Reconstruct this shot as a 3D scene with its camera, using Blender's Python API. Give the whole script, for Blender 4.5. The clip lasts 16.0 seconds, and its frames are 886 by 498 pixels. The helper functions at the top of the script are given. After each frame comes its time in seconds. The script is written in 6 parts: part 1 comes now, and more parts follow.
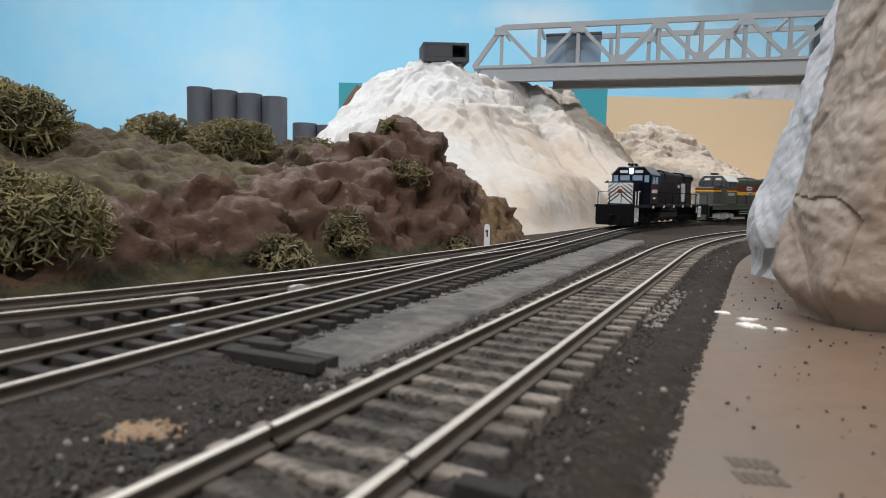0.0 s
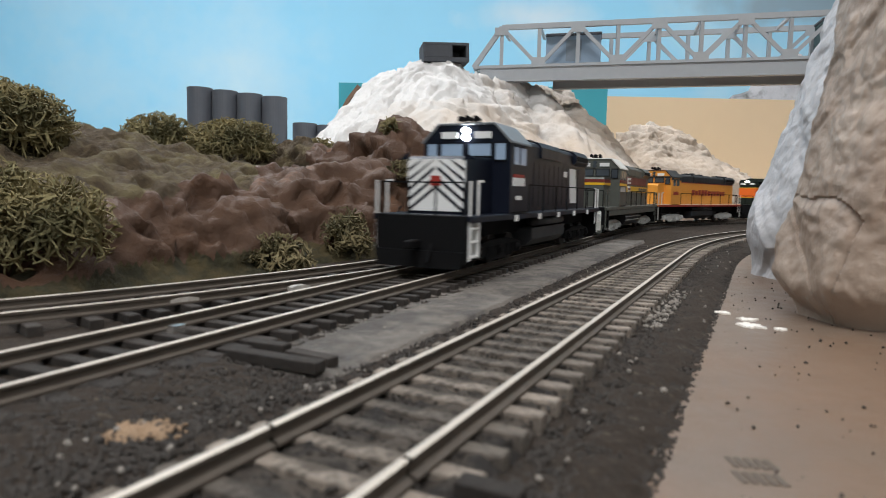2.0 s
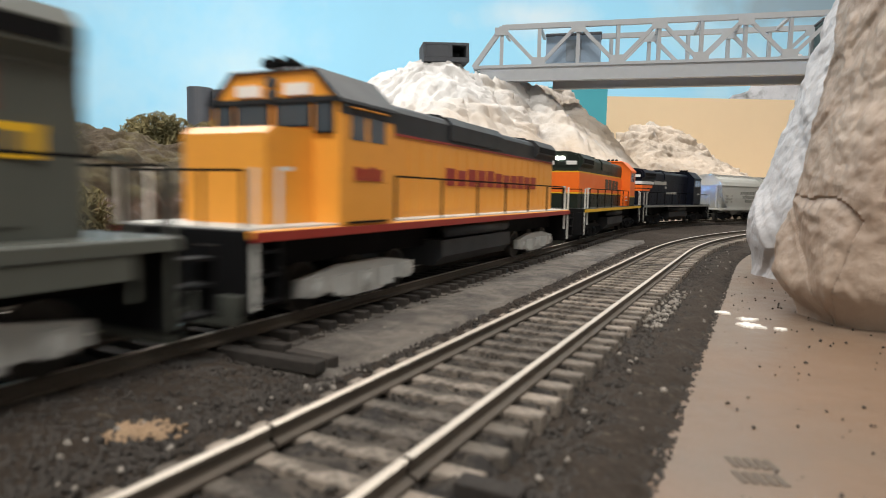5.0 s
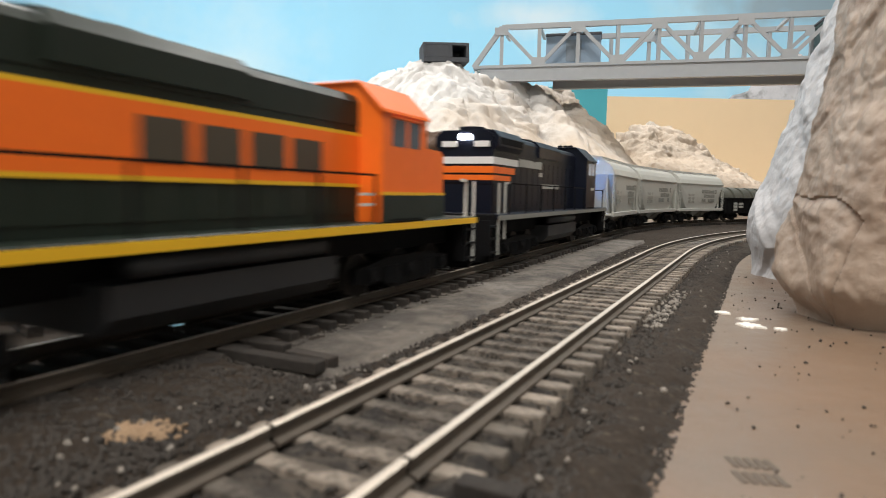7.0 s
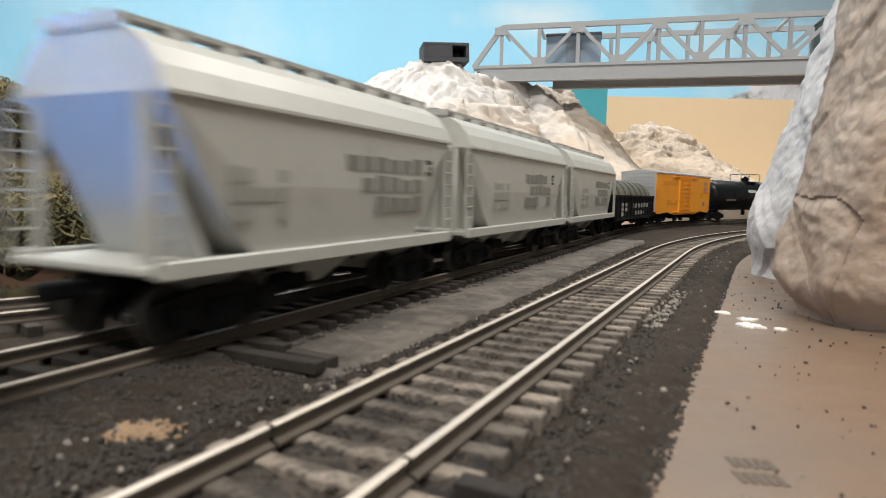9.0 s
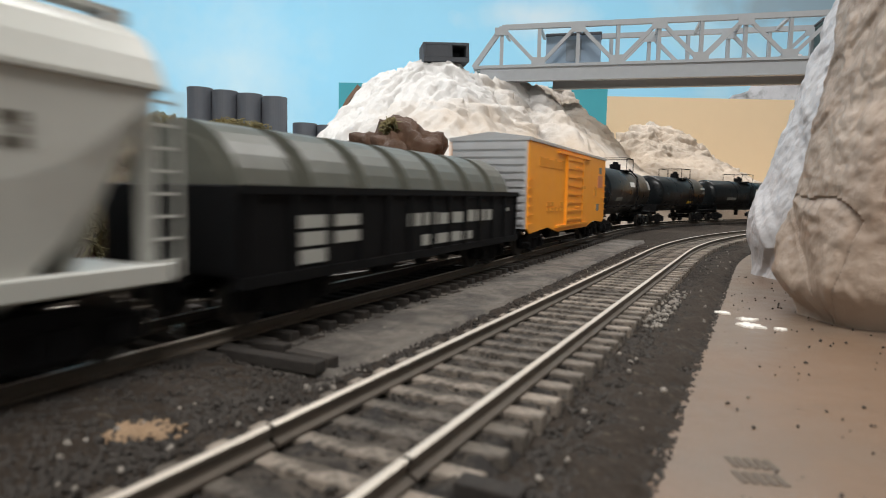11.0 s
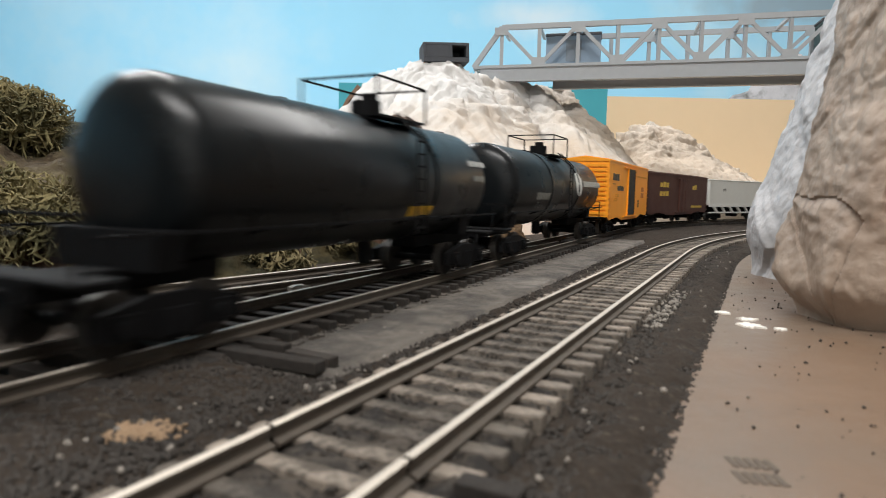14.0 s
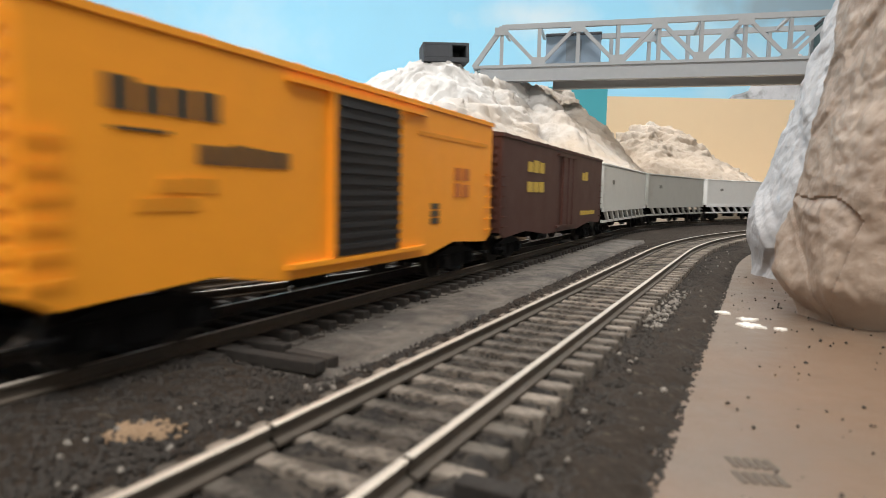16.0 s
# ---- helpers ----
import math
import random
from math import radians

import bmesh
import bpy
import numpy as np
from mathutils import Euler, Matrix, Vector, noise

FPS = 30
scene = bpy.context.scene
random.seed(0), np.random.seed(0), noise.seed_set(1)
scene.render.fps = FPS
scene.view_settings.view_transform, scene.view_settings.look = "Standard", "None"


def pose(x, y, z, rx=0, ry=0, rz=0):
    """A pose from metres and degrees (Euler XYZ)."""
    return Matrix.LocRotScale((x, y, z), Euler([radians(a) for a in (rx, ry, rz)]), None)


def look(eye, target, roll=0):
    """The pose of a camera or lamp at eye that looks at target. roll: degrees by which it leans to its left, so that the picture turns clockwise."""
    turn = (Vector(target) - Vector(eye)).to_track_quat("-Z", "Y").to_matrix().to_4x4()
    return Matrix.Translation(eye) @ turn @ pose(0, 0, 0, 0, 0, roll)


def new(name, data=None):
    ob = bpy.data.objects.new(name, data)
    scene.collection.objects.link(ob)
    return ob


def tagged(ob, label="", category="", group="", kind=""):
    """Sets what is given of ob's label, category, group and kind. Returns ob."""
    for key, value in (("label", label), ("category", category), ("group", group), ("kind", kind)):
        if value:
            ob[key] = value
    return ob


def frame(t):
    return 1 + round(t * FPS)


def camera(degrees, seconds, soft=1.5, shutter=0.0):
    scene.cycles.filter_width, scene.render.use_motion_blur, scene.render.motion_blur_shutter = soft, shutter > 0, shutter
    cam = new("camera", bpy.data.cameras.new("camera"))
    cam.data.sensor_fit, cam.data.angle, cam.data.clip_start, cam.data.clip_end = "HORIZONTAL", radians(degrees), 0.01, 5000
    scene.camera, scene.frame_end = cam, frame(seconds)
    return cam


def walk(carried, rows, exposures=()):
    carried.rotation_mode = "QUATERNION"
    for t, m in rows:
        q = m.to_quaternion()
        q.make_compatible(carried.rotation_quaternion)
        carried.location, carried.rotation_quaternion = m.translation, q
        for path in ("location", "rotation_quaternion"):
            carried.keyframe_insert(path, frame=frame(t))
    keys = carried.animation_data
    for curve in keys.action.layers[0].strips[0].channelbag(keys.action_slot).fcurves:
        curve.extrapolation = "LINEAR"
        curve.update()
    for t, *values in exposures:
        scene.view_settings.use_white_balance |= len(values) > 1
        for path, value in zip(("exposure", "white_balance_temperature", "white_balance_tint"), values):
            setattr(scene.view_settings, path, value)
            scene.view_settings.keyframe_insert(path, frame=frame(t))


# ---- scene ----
# A model railway: one track close to the camera, a second one with a turnout, and a long train on it.
CLIP = 16.0
cam = camera(70.39, CLIP, soft=0.85, shutter=0.6)
CAM_POSE = pose(0, 0, 0.0260, 0, 0, 0) @ pose(0, 0, 0, 90 - 5.17, 0, 0) @ pose(0, 0, 0, 0, 0, 1.19)
walk(cam, [(0.0, CAM_POSE), (CLIP, CAM_POSE)],
     exposures=[(0.0, -0.12, 6050, 10), (2.0, -0.08, 6100, 10), (3.5, 0.22, 6500, 10), (6.5, 0.20, 6600, 10), (9.0, 0.22, 6600, 10),
                (11.5, 0.00, 6350, 10), (12.7, 0.10, 6400, 10), (14.0, 0.12, 6400, 10), (16.0, 0.20, 6500, 10)])
cam.data.dof.use_dof, cam.data.dof.focus_distance, cam.data.dof.aperture_fstop = True, 0.42, 40

# ---- light: ceiling lamps of the room, and a faint even fill from the room itself ----
world = bpy.data.worlds.new("room_air")
world.use_nodes = True
scene.world = world
world.node_tree.nodes["Background"].inputs[0].default_value = (0.95, 0.93, 0.9, 1)
world.node_tree.nodes["Background"].inputs[1].default_value = 0.35


def area_lamp(name, place, target, size_x, size_y, watts, colour):
    data = bpy.data.lights.new(name, "AREA")
    data.shape, data.size, data.size_y, data.energy, data.color = "RECTANGLE", size_x, size_y, watts, colour
    ob = new(name, data)
    ob.matrix_world = look(place, target)
    return ob


area_lamp("ceiling_lamp_light", (-1.0, 1.2, 1.48), (-1.0, 1.25, 0), 1.2, 0.3, 37, (1, 0.985, 0.96))
area_lamp("ceiling_lamp_light", (0.9, 1.3, 1.48), (0.9, 1.35, 0), 1.2, 0.3, 24, (1, 0.97, 0.93))
area_lamp("ceiling_lamp_light", (-0.05, -0.72, 1.48), (-0.05, -0.67, 0), 1.2, 0.3, 35, (1, 0.97, 0.93))


# ---- materials ----
def mat(name, colour, rough=0.6, metal=0.0, vary=0.15, scale=200.0, bump=0.0, bump_scale=None, second=None,
        second_scale=None, second_edge=(0.45, 0.6), emit=None, spec=0.5, rand=0.0, coords="Object", depth=0.001):
    """A painted or natural surface: colour with fine grain, an optional second colour in patches, bump and gloss changes."""
    m = bpy.data.materials.new(name)
    m.use_nodes = True
    nt = m.node_tree
    b = nt.nodes["Principled BSDF"]
    b.inputs["Roughness"].default_value, b.inputs["Metallic"].default_value = rough, metal
    b.inputs["Specular IOR Level"].default_value = spec
    tc = nt.nodes.new("ShaderNodeTexCoord")
    def noise_tex(s, detail=6, rough_=0.6):
        n = nt.nodes.new("ShaderNodeTexNoise")
        n.inputs["Scale"].default_value, n.inputs["Detail"].default_value = s, detail
        n.inputs["Roughness"].default_value = rough_
        nt.links.new(tc.outputs[coords], n.inputs["Vector"])
        return n
    def mix(a, c, fac):
        x = nt.nodes.new("ShaderNodeMix")
        x.data_type = "RGBA"
        for sock, val in ((x.inputs[6], a), (x.inputs[7], c), (x.inputs[0], fac)):
            if hasattr(val, "links") or hasattr(val, "is_linked"):
                nt.links.new(val, sock)
            else:
                sock.default_value = val
        return x.outputs[2]
    col = (*colour, 1)
    lo = tuple(max(0, v * (1 - vary)) for v in colour)
    hi = tuple(min(1, v * (1 + vary)) for v in colour)
    n1 = noise_tex(scale)
    out = mix((*lo, 1), (*hi, 1), n1.outputs["Fac"])
    if second:
        n2 = noise_tex(second_scale or scale / 6, 5, 0.65)
        r = nt.nodes.new("ShaderNodeValToRGB")
        r.color_ramp.elements[0].position, r.color_ramp.elements[1].position = second_edge
        nt.links.new(n2.outputs["Fac"], r.inputs[0])
        out = mix(out, (*second, 1), r.outputs[0])
    if rand:
        oi = nt.nodes.new("ShaderNodeObjectInfo")
        hs = nt.nodes.new("ShaderNodeHueSaturation")
        mr = nt.nodes.new("ShaderNodeMapRange")
        mr.inputs[3].default_value, mr.inputs[4].default_value = 1 - rand, 1 + rand
        nt.links.new(oi.outputs["Random"], mr.inputs[0])
        nt.links.new(mr.outputs[0], hs.inputs["Value"])
        nt.links.new(out, hs.inputs["Color"])
        out = hs.outputs[0]
    nt.links.new(out, b.inputs["Base Color"])
    rr = nt.nodes.new("ShaderNodeMapRange")
    rr.inputs[3].default_value, rr.inputs[4].default_value = max(0.02, rough - 0.12), min(1, rough + 0.12)
    nt.links.new(noise_tex(scale * 0.4).outputs["Fac"], rr.inputs[0])
    nt.links.new(rr.outputs[0], b.inputs["Roughness"])
    if bump:
        bp = nt.nodes.new("ShaderNodeBump")
        bp.inputs["Strength"].default_value = min(1, bump)
        bp.inputs["Distance"].default_value = depth
        nt.links.new(noise_tex(bump_scale or scale * 2, 8, 0.7).outputs["Fac"], bp.inputs["Height"])
        nt.links.new(bp.outputs[0], b.inputs["Normal"])
    if emit:
        b.inputs["Emission Color"].default_value, b.inputs["Emission Strength"].default_value = (*emit[0], 1), emit[1]
    return m


M_BALLAST = mat("dark_ballast", (0.034, 0.025, 0.018), 0.95, vary=0.8, scale=900, bump=1.0, bump_scale=650, second=(0.095, 0.077, 0.058), second_scale=420, second_edge=(0.58, 0.72), spec=0.25)
M_PLASTER_STRIP = mat("grey_ground_plaster", (0.135, 0.117, 0.098), 0.7, vary=0.5, scale=350, bump=1.0, bump_scale=400, second=(0.055, 0.047, 0.040), second_scale=90, second_edge=(0.42, 0.6))
M_BOARD = mat("tan_painted_board", (0.175, 0.113, 0.074), 0.34, vary=0.12, scale=300, bump=0.2, bump_scale=260, second=(0.14, 0.11, 0.085), second_scale=14, second_edge=(0.4, 0.7))
M_TIE = mat("weathered_tie", (0.032, 0.027, 0.023), 0.85, vary=0.45, scale=700, bump=0.5, bump_scale=900, rand=0.45, spec=0.3)
M_TIE_GREY = mat("dusty_grey_tie", (0.205, 0.172, 0.140), 0.9, vary=0.6, scale=500, bump=0.7, bump_scale=900, rand=0.45, second=(0.055, 0.045, 0.035), second_scale=220, second_edge=(0.46, 0.60))
M_RAIL = mat("rail_metal", (0.54, 0.48, 0.41), 0.42, 0.35, vary=0.15, scale=300)
M_FILL = mat("grey_brown_ballast_fill", (0.078, 0.065, 0.053), 0.95, vary=0.6, scale=700, bump=1.0, bump_scale=600, second=(0.025, 0.022, 0.02), second_scale=160, second_edge=(0.45, 0.6), spec=0.25)
M_RAIL_SIDE = mat("rail_side_brown", (0.075, 0.060, 0.046), 0.75, 0.0, vary=0.3, scale=400)
M_SKY = mat("sky_paint", (0.34, 0.70, 0.93), 0.9, vary=0.04, scale=3, second=(0.55, 0.78, 0.90), second_scale=1.1, second_edge=(0.48, 0.75))


def paint_clouds(m, blobs):
    """Clouds brushed on the sky wall: centre, half sizes, colour and strength of each."""
    nt = m.node_tree
    b = nt.nodes["Principled BSDF"]
    tc = next(n for n in nt.nodes if n.type == "TEX_COORD")
    wisp = nt.nodes.new("ShaderNodeTexNoise")
    wisp.inputs["Scale"].default_value, wisp.inputs["Detail"].default_value = 5.0, 6
    nt.links.new(tc.outputs["Object"], wisp.inputs["Vector"])
    for (x, z), (rx, rz), colour, strength in blobs:
        mp = nt.nodes.new("ShaderNodeMapping")
        mp.inputs["Scale"].default_value = (1 / rx, 0, 1 / rz)
        mp.inputs["Location"].default_value = (-x / rx, 0, -z / rz)
        nt.links.new(tc.outputs["Object"], mp.inputs["Vector"])
        ln = nt.nodes.new("ShaderNodeVectorMath")
        ln.operation = "LENGTH"
        nt.links.new(mp.outputs[0], ln.inputs[0])
        add = nt.nodes.new("ShaderNodeMath")
        add.operation = "MULTIPLY_ADD"
        nt.links.new(wisp.outputs["Fac"], add.inputs[0])
        add.inputs[1].default_value = -1.6
        nt.links.new(ln.outputs["Value"], add.inputs[2])
        mr = nt.nodes.new("ShaderNodeMapRange")
        mr.inputs[1].default_value, mr.inputs[2].default_value = -0.6, 0.25
        mr.inputs[3].default_value, mr.inputs[4].default_value = strength, 0.0
        nt.links.new(add.outputs[0], mr.inputs[0])
        mx = nt.nodes.new("ShaderNodeMix")
        mx.data_type = "RGBA"
        nt.links.new(mr.outputs[0], mx.inputs[0])
        nt.links.new(b.inputs["Base Color"].links[0].from_socket, mx.inputs[6])
        mx.inputs[7].default_value = (*colour, 1)
        nt.links.new(mx.outputs[2], b.inputs["Base Color"])


paint_clouds(M_SKY, [((0.36, 0.735), (0.30, 0.085), (0.74, 0.84, 0.90), 0.7), ((1.42, 0.80), (0.55, 0.10), (0.30, 0.38, 0.44), 0.85)])
M_TEAL = mat("teal_board_paint", (0.07, 0.42, 0.52), 0.7, vary=0.05, scale=30)
M_CREAM = mat("cream_board_paint", (0.88, 0.70, 0.47), 0.7, vary=0.03, scale=30)
M_CEIL = mat("ceiling_paint", (0.75, 0.75, 0.73), 0.9, vary=0.03, scale=5)
M_PLASTER = mat("white_plaster", (0.57, 0.555, 0.535), 0.62, vary=0.10, scale=40, bump=0.9, bump_scale=80, depth=0.0028, second=(0.47, 0.385, 0.30), second_scale=7, second_edge=(0.40, 0.70))


def tint_lower_slopes(m):
    """The tan wash was brushed on the lower and far slopes, the peak stayed white."""
    nt = m.node_tree
    ramp = next(n for n in nt.nodes if n.type == "VALTORGB")
    tc = next(n for n in nt.nodes if n.type == "TEX_COORD")
    patches = ramp.inputs[0].links[0].from_socket
    place = nt.nodes.new("ShaderNodeVectorMath")
    place.operation = "DOT_PRODUCT"
    place.inputs[1].default_value = (0.8, 0.0, -1.1)
    nt.links.new(tc.outputs["Object"], place.inputs[0])
    add = nt.nodes.new("ShaderNodeMath")
    nt.links.new(place.outputs["Value"], add.inputs[0])
    nt.links.new(patches, add.inputs[1])
    shift = nt.nodes.new("ShaderNodeMath")
    nt.links.new(add.outputs[0], shift.inputs[0])
    shift.inputs[1].default_value = 0.11
    nt.links.new(shift.outputs[0], ramp.inputs[0])


tint_lower_slopes(M_PLASTER)
M_TOE = mat("tan_turf", (0.20, 0.125, 0.06), 0.95, vary=0.6, scale=300, bump=1.0, bump_scale=300, depth=0.003, second=(0.10, 0.06, 0.03), second_scale=60)
M_EARTH = mat("brown_clay_earth", (0.084, 0.047, 0.029), 0.5, vary=0.5, scale=60, bump=1.0, bump_scale=230, depth=0.0016, second=(0.22, 0.105, 0.05), second_scale=20, second_edge=(0.60, 0.74), spec=0.2)
M_TAN_ROCK = mat("tan_plaster_rock", (0.385, 0.30, 0.235), 0.5, vary=0.12, scale=60, bump=0.6, bump_scale=420, depth=0.0006, second=(0.27, 0.195, 0.145), second_scale=20, second_edge=(0.42, 0.66))
M_PALE_ROCK = mat("pale_plaster_rock", (0.47, 0.465, 0.475), 0.6, vary=0.10, scale=60, bump=0.6, bump_scale=420, depth=0.0006, second=(0.34, 0.325, 0.32), second_scale=24, second_edge=(0.5, 0.72))
M_MOSS = mat("moss_green_turf", (0.074, 0.052, 0.028), 0.95, vary=0.7, scale=350, bump=1.0, bump_scale=300, depth=0.003, second=(0.165, 0.135, 0.06), second_scale=60, second_edge=(0.46, 0.72))
M_LICHEN = mat("dried_lichen", (0.235, 0.195, 0.088), 0.9, vary=0.4, scale=150, second=(0.095, 0.085, 0.036), second_scale=40)
M_LICHEN_DARK = mat("dark_green_lichen", (0.085, 0.072, 0.03), 0.9, vary=0.4, scale=150, second=(0.21, 0.17, 0.085), second_scale=90)
M_STEEL = mat("grey_bridge_paint", (0.40, 0.42, 0.44), 0.45, vary=0.08, scale=120)


# ---- building blocks ----
def finish(name, bm, material, parent=None, label="", smooth=False, kind=""):
    me = bpy.data.meshes.new(name)
    bm.to_mesh(me)
    bm.free()
    for m in (material if isinstance(material, (list, tuple)) else [material]):
        me.materials.append(m)
    if smooth:
        for f in me.polygons:
            f.use_smooth = True
    ob = new(name, me)
    if parent:
        ob.parent = parent
    if label:
        ob["label"] = label
    if kind:
        ob["kind"] = kind
    return ob


def part(name, bm, material, parent, label="", smooth=False):
    return finish(name, bm, material, parent, label, smooth)


def box_bm(x0, x1, y0, y1, z0, z1, bevel=0.0, bm=None):
    out = bm or bmesh.new()
    v = [out.verts.new((x, y, z)) for z in (z0, z1) for y in (y0, y1) for x in (x0, x1)]
    fs = [out.faces.new([v[i] for i in q]) for q in ((0, 2, 3, 1), (4, 5, 7, 6), (0, 1, 5, 4), (1, 3, 7, 5), (3, 2, 6, 7), (2, 0, 4, 6))]
    if bevel:
        edges = {e for f in fs for e in f.edges}
        bmesh.ops.bevel(out, geom=list(edges), offset=bevel, segments=1, affect="EDGES")
    return out


def prism(profile, axis, a, b, bm=None):
    """A closed outline of 2D points pushed from a to b along an axis ('x': outline in y, z; 'y': in x, z; 'z': in x, y)."""
    out = bm or bmesh.new()
    def at(p, k):
        return (k, *p) if axis == "x" else (p[0], k, p[1]) if axis == "y" else (*p, k)
    lo = [out.verts.new(at(p, a)) for p in profile]
    hi = [out.verts.new(at(p, b)) for p in profile]
    n = len(profile)
    out.faces.new(lo)
    out.faces.new(hi[::-1])
    for i in range(n):
        out.faces.new((lo[i], hi[i], hi[(i + 1) % n], lo[(i + 1) % n]))
    bmesh.ops.recalc_face_normals(out, faces=out.faces[:])
    return out


def bar(a, b, w, h=None, bm=None, up=(0, 0, 1)):
    """A straight bar from a to b."""
    out = bm or bmesh.new()
    a, b = Vector(a), Vector(b)
    d = (b - a).normalized()
    u = Vector(up)
    if abs(d.dot(u)) > 0.95:
        u = Vector((1, 0, 0))
    s = d.cross(u).normalized() * w / 2
    t = d.cross(s).normalized() * (h or w) / 2
    vs = [out.verts.new(p + i * s + j * t) for p in (a, b) for i, j in ((-1, -1), (1, -1), (1, 1), (-1, 1))]
    for q in ((3, 2, 1, 0), (4, 5, 6, 7), (0, 1, 5, 4), (1, 2, 6, 5), (2, 3, 7, 6), (3, 0, 4, 7)):
        out.faces.new([vs[i] for i in q])
    return out


def tube(a, b, r0, r1=None, seg=12, bm=None, cap=True):
    out = bm or bmesh.new()
    a, b = Vector(a), Vector(b)
    d = b - a
    m = Matrix.Translation((a + b) / 2) @ d.to_track_quat("Z", "Y").to_matrix().to_4x4()
    bmesh.ops.create_cone(out, cap_ends=cap, segments=seg, radius1=r0, radius2=r0 if r1 is None else r1, depth=d.length, matrix=m)
    return out


def empty(name, label, category, group="", place=(0, 0, 0)):
    ob = new(name)
    ob.empty_display_size = 0.01
    ob.location = place
    return tagged(ob, label, category, group)


def structure(ob, label=""):
    return tagged(ob, label, "", "", "structure")


def smoothstep(a, b, x):
    t = max(0.0, min(1.0, (x - a) / (b - a)))
    return t * t * (3 - 2 * t)


def interp(x, xs, ys):
    return float(np.interp(x, xs, ys))


# ---- the lines of the tracks ----
def line_point(u, heading, offset, u_arc, radius, turn=None):
    """Straight track with an arc to the right from u_arc on, and straight again after turn radians: place and direction at u."""
    a = radians(heading)
    d, n = Vector((math.sin(a), math.cos(a))), Vector((math.cos(a), -math.sin(a)))
    p = n * offset
    if u <= u_arc:
        return p + d * u, d
    ang = (u - u_arc) / radius
    rest = 0.0
    if turn and ang > turn:
        rest, ang = (ang - turn) * radius, turn
    dd = d * math.cos(ang) + n * math.sin(ang)
    return p + d * (u_arc + radius * math.sin(ang)) + n * radius * (1 - math.cos(ang)) + dd * rest, dd


def main_line(u):
    return line_point(u, 25.21, -0.0936, 0.480, 0.795, 1.15)


def near_line(u):
    return line_point(u, 26.55, -0.0382, 0.315, 0.85, 1.2)


SIDING = [(-0.40, -0.135), (-0.30, -0.05), (-0.22, 0.018), (-0.150, 0.077), (-0.093, 0.131), (-0.072, 0.1535), (-0.053, 0.177), (-0.0325, 0.206), (-0.0115, 0.240), (0.0165, 0.284), (0.044, 0.329), (0.062, 0.366)]


def siding_line(u):
    """Catmull-Rom through the siding's stations; u counts stations."""
    i = max(0, min(len(SIDING) - 2, int(u)))
    t = u - i
    q = [Vector(SIDING[max(0, min(len(SIDING) - 1, i + k))]) for k in (-1, 0, 1, 2)]
    p = 0.5 * (2 * q[1] + (q[2] - q[0]) * t + (2 * q[0] - 5 * q[1] + 4 * q[2] - q[3]) * t * t + (3 * q[1] - q[0] - 3 * q[2] + q[3]) * t ** 3)
    d = 0.5 * ((q[2] - q[0]) + 2 * (2 * q[0] - 5 * q[1] + 4 * q[2] - q[3]) * t + 3 * (3 * q[1] - q[0] - 3 * q[2] + q[3]) * t * t)
    return p, d.normalized()


def stations(fn, a, b, step):
    k = max(2, int((b - a) / step) + 1)
    return [fn(a + (b - a) * i / (k - 1)) for i in range(k)]


MAIN_LINE = [main_line(u * 0.01) for u in range(-30, 190)]
MAIN_PTS = np.array([tuple(p) for p, d in MAIN_LINE])
MAIN_DIRS = [d for p, d in MAIN_LINE]


def main_gap(x, y):
    """Distance to the main track, and whether the place lies on its left."""
    q = ((MAIN_PTS - (x, y)) ** 2).sum(1)
    i = int(q.argmin())
    d = MAIN_DIRS[i]
    return math.sqrt(q[i]), d.x * (y - MAIN_PTS[i][1]) - d.y * (x - MAIN_PTS[i][0]) > 0
# ---- the room and the board of the layout ----
structure(finish("ground", box_bm(-3.2, 4.2, -1.6, 2.6, -0.05, -0.0068), M_BOARD), "tan painted board under the model railway")
structure(finish("wall_north", box_bm(-3.2, 4.2, 2.6, 2.7, -0.05, 1.5), M_SKY), "backdrop wall painted as blue sky with faint clouds")
structure(finish("wall_west", box_bm(-3.3, -3.2, -1.6, 2.7, -0.05, 1.5), M_SKY), "backdrop wall painted sky blue")
structure(finish("wall_east", box_bm(4.2, 4.3, -1.6, 2.7, -0.05, 1.5), M_CEIL), "plain pale wall")
structure(finish("wall_south", box_bm(-3.3, 4.3, -1.7, -1.6, -0.05, 1.5), M_CEIL), "plain pale wall")
structure(finish("ceiling", box_bm(-3.3, 4.3, -1.7, 2.7, 1.5, 1.55), M_CEIL), "plain white ceiling")


# ---- ballast, ground strips ----
def ribbon(fn, a, b, step, offsets, bm=None, lumps=0.0, sink=0.0):
    """A strip along a line: offsets are (to the right, height) pairs across it."""
    out = bm or bmesh.new()
    prev = None
    rows_done = []
    for p, d in stations(fn, a, b, step):
        n = Vector((d.y, -d.x))
        row = []
        rows_done.append(1)
        for o, z in offsets:
            q = p + n * o
            k = lumps * (noise.noise(Vector((q.x, q.y, 0)) * 300) + 0.6 * noise.noise(Vector((q.x, q.y, 3)) * 700))
            row.append(out.verts.new((q.x, q.y, z + k - sink * max(0.0, 1 - len(rows_done) / 14 + 0.6 * noise.noise(Vector((q.x, q.y, 7)) * 180)))))
        if prev:
            for i in range(len(row) - 1):
                out.faces.new((prev[i], prev[i + 1], row[i + 1], row[i]))
        prev = row
    bmesh.ops.recalc_face_normals(out, faces=out.faces[:])
    return out


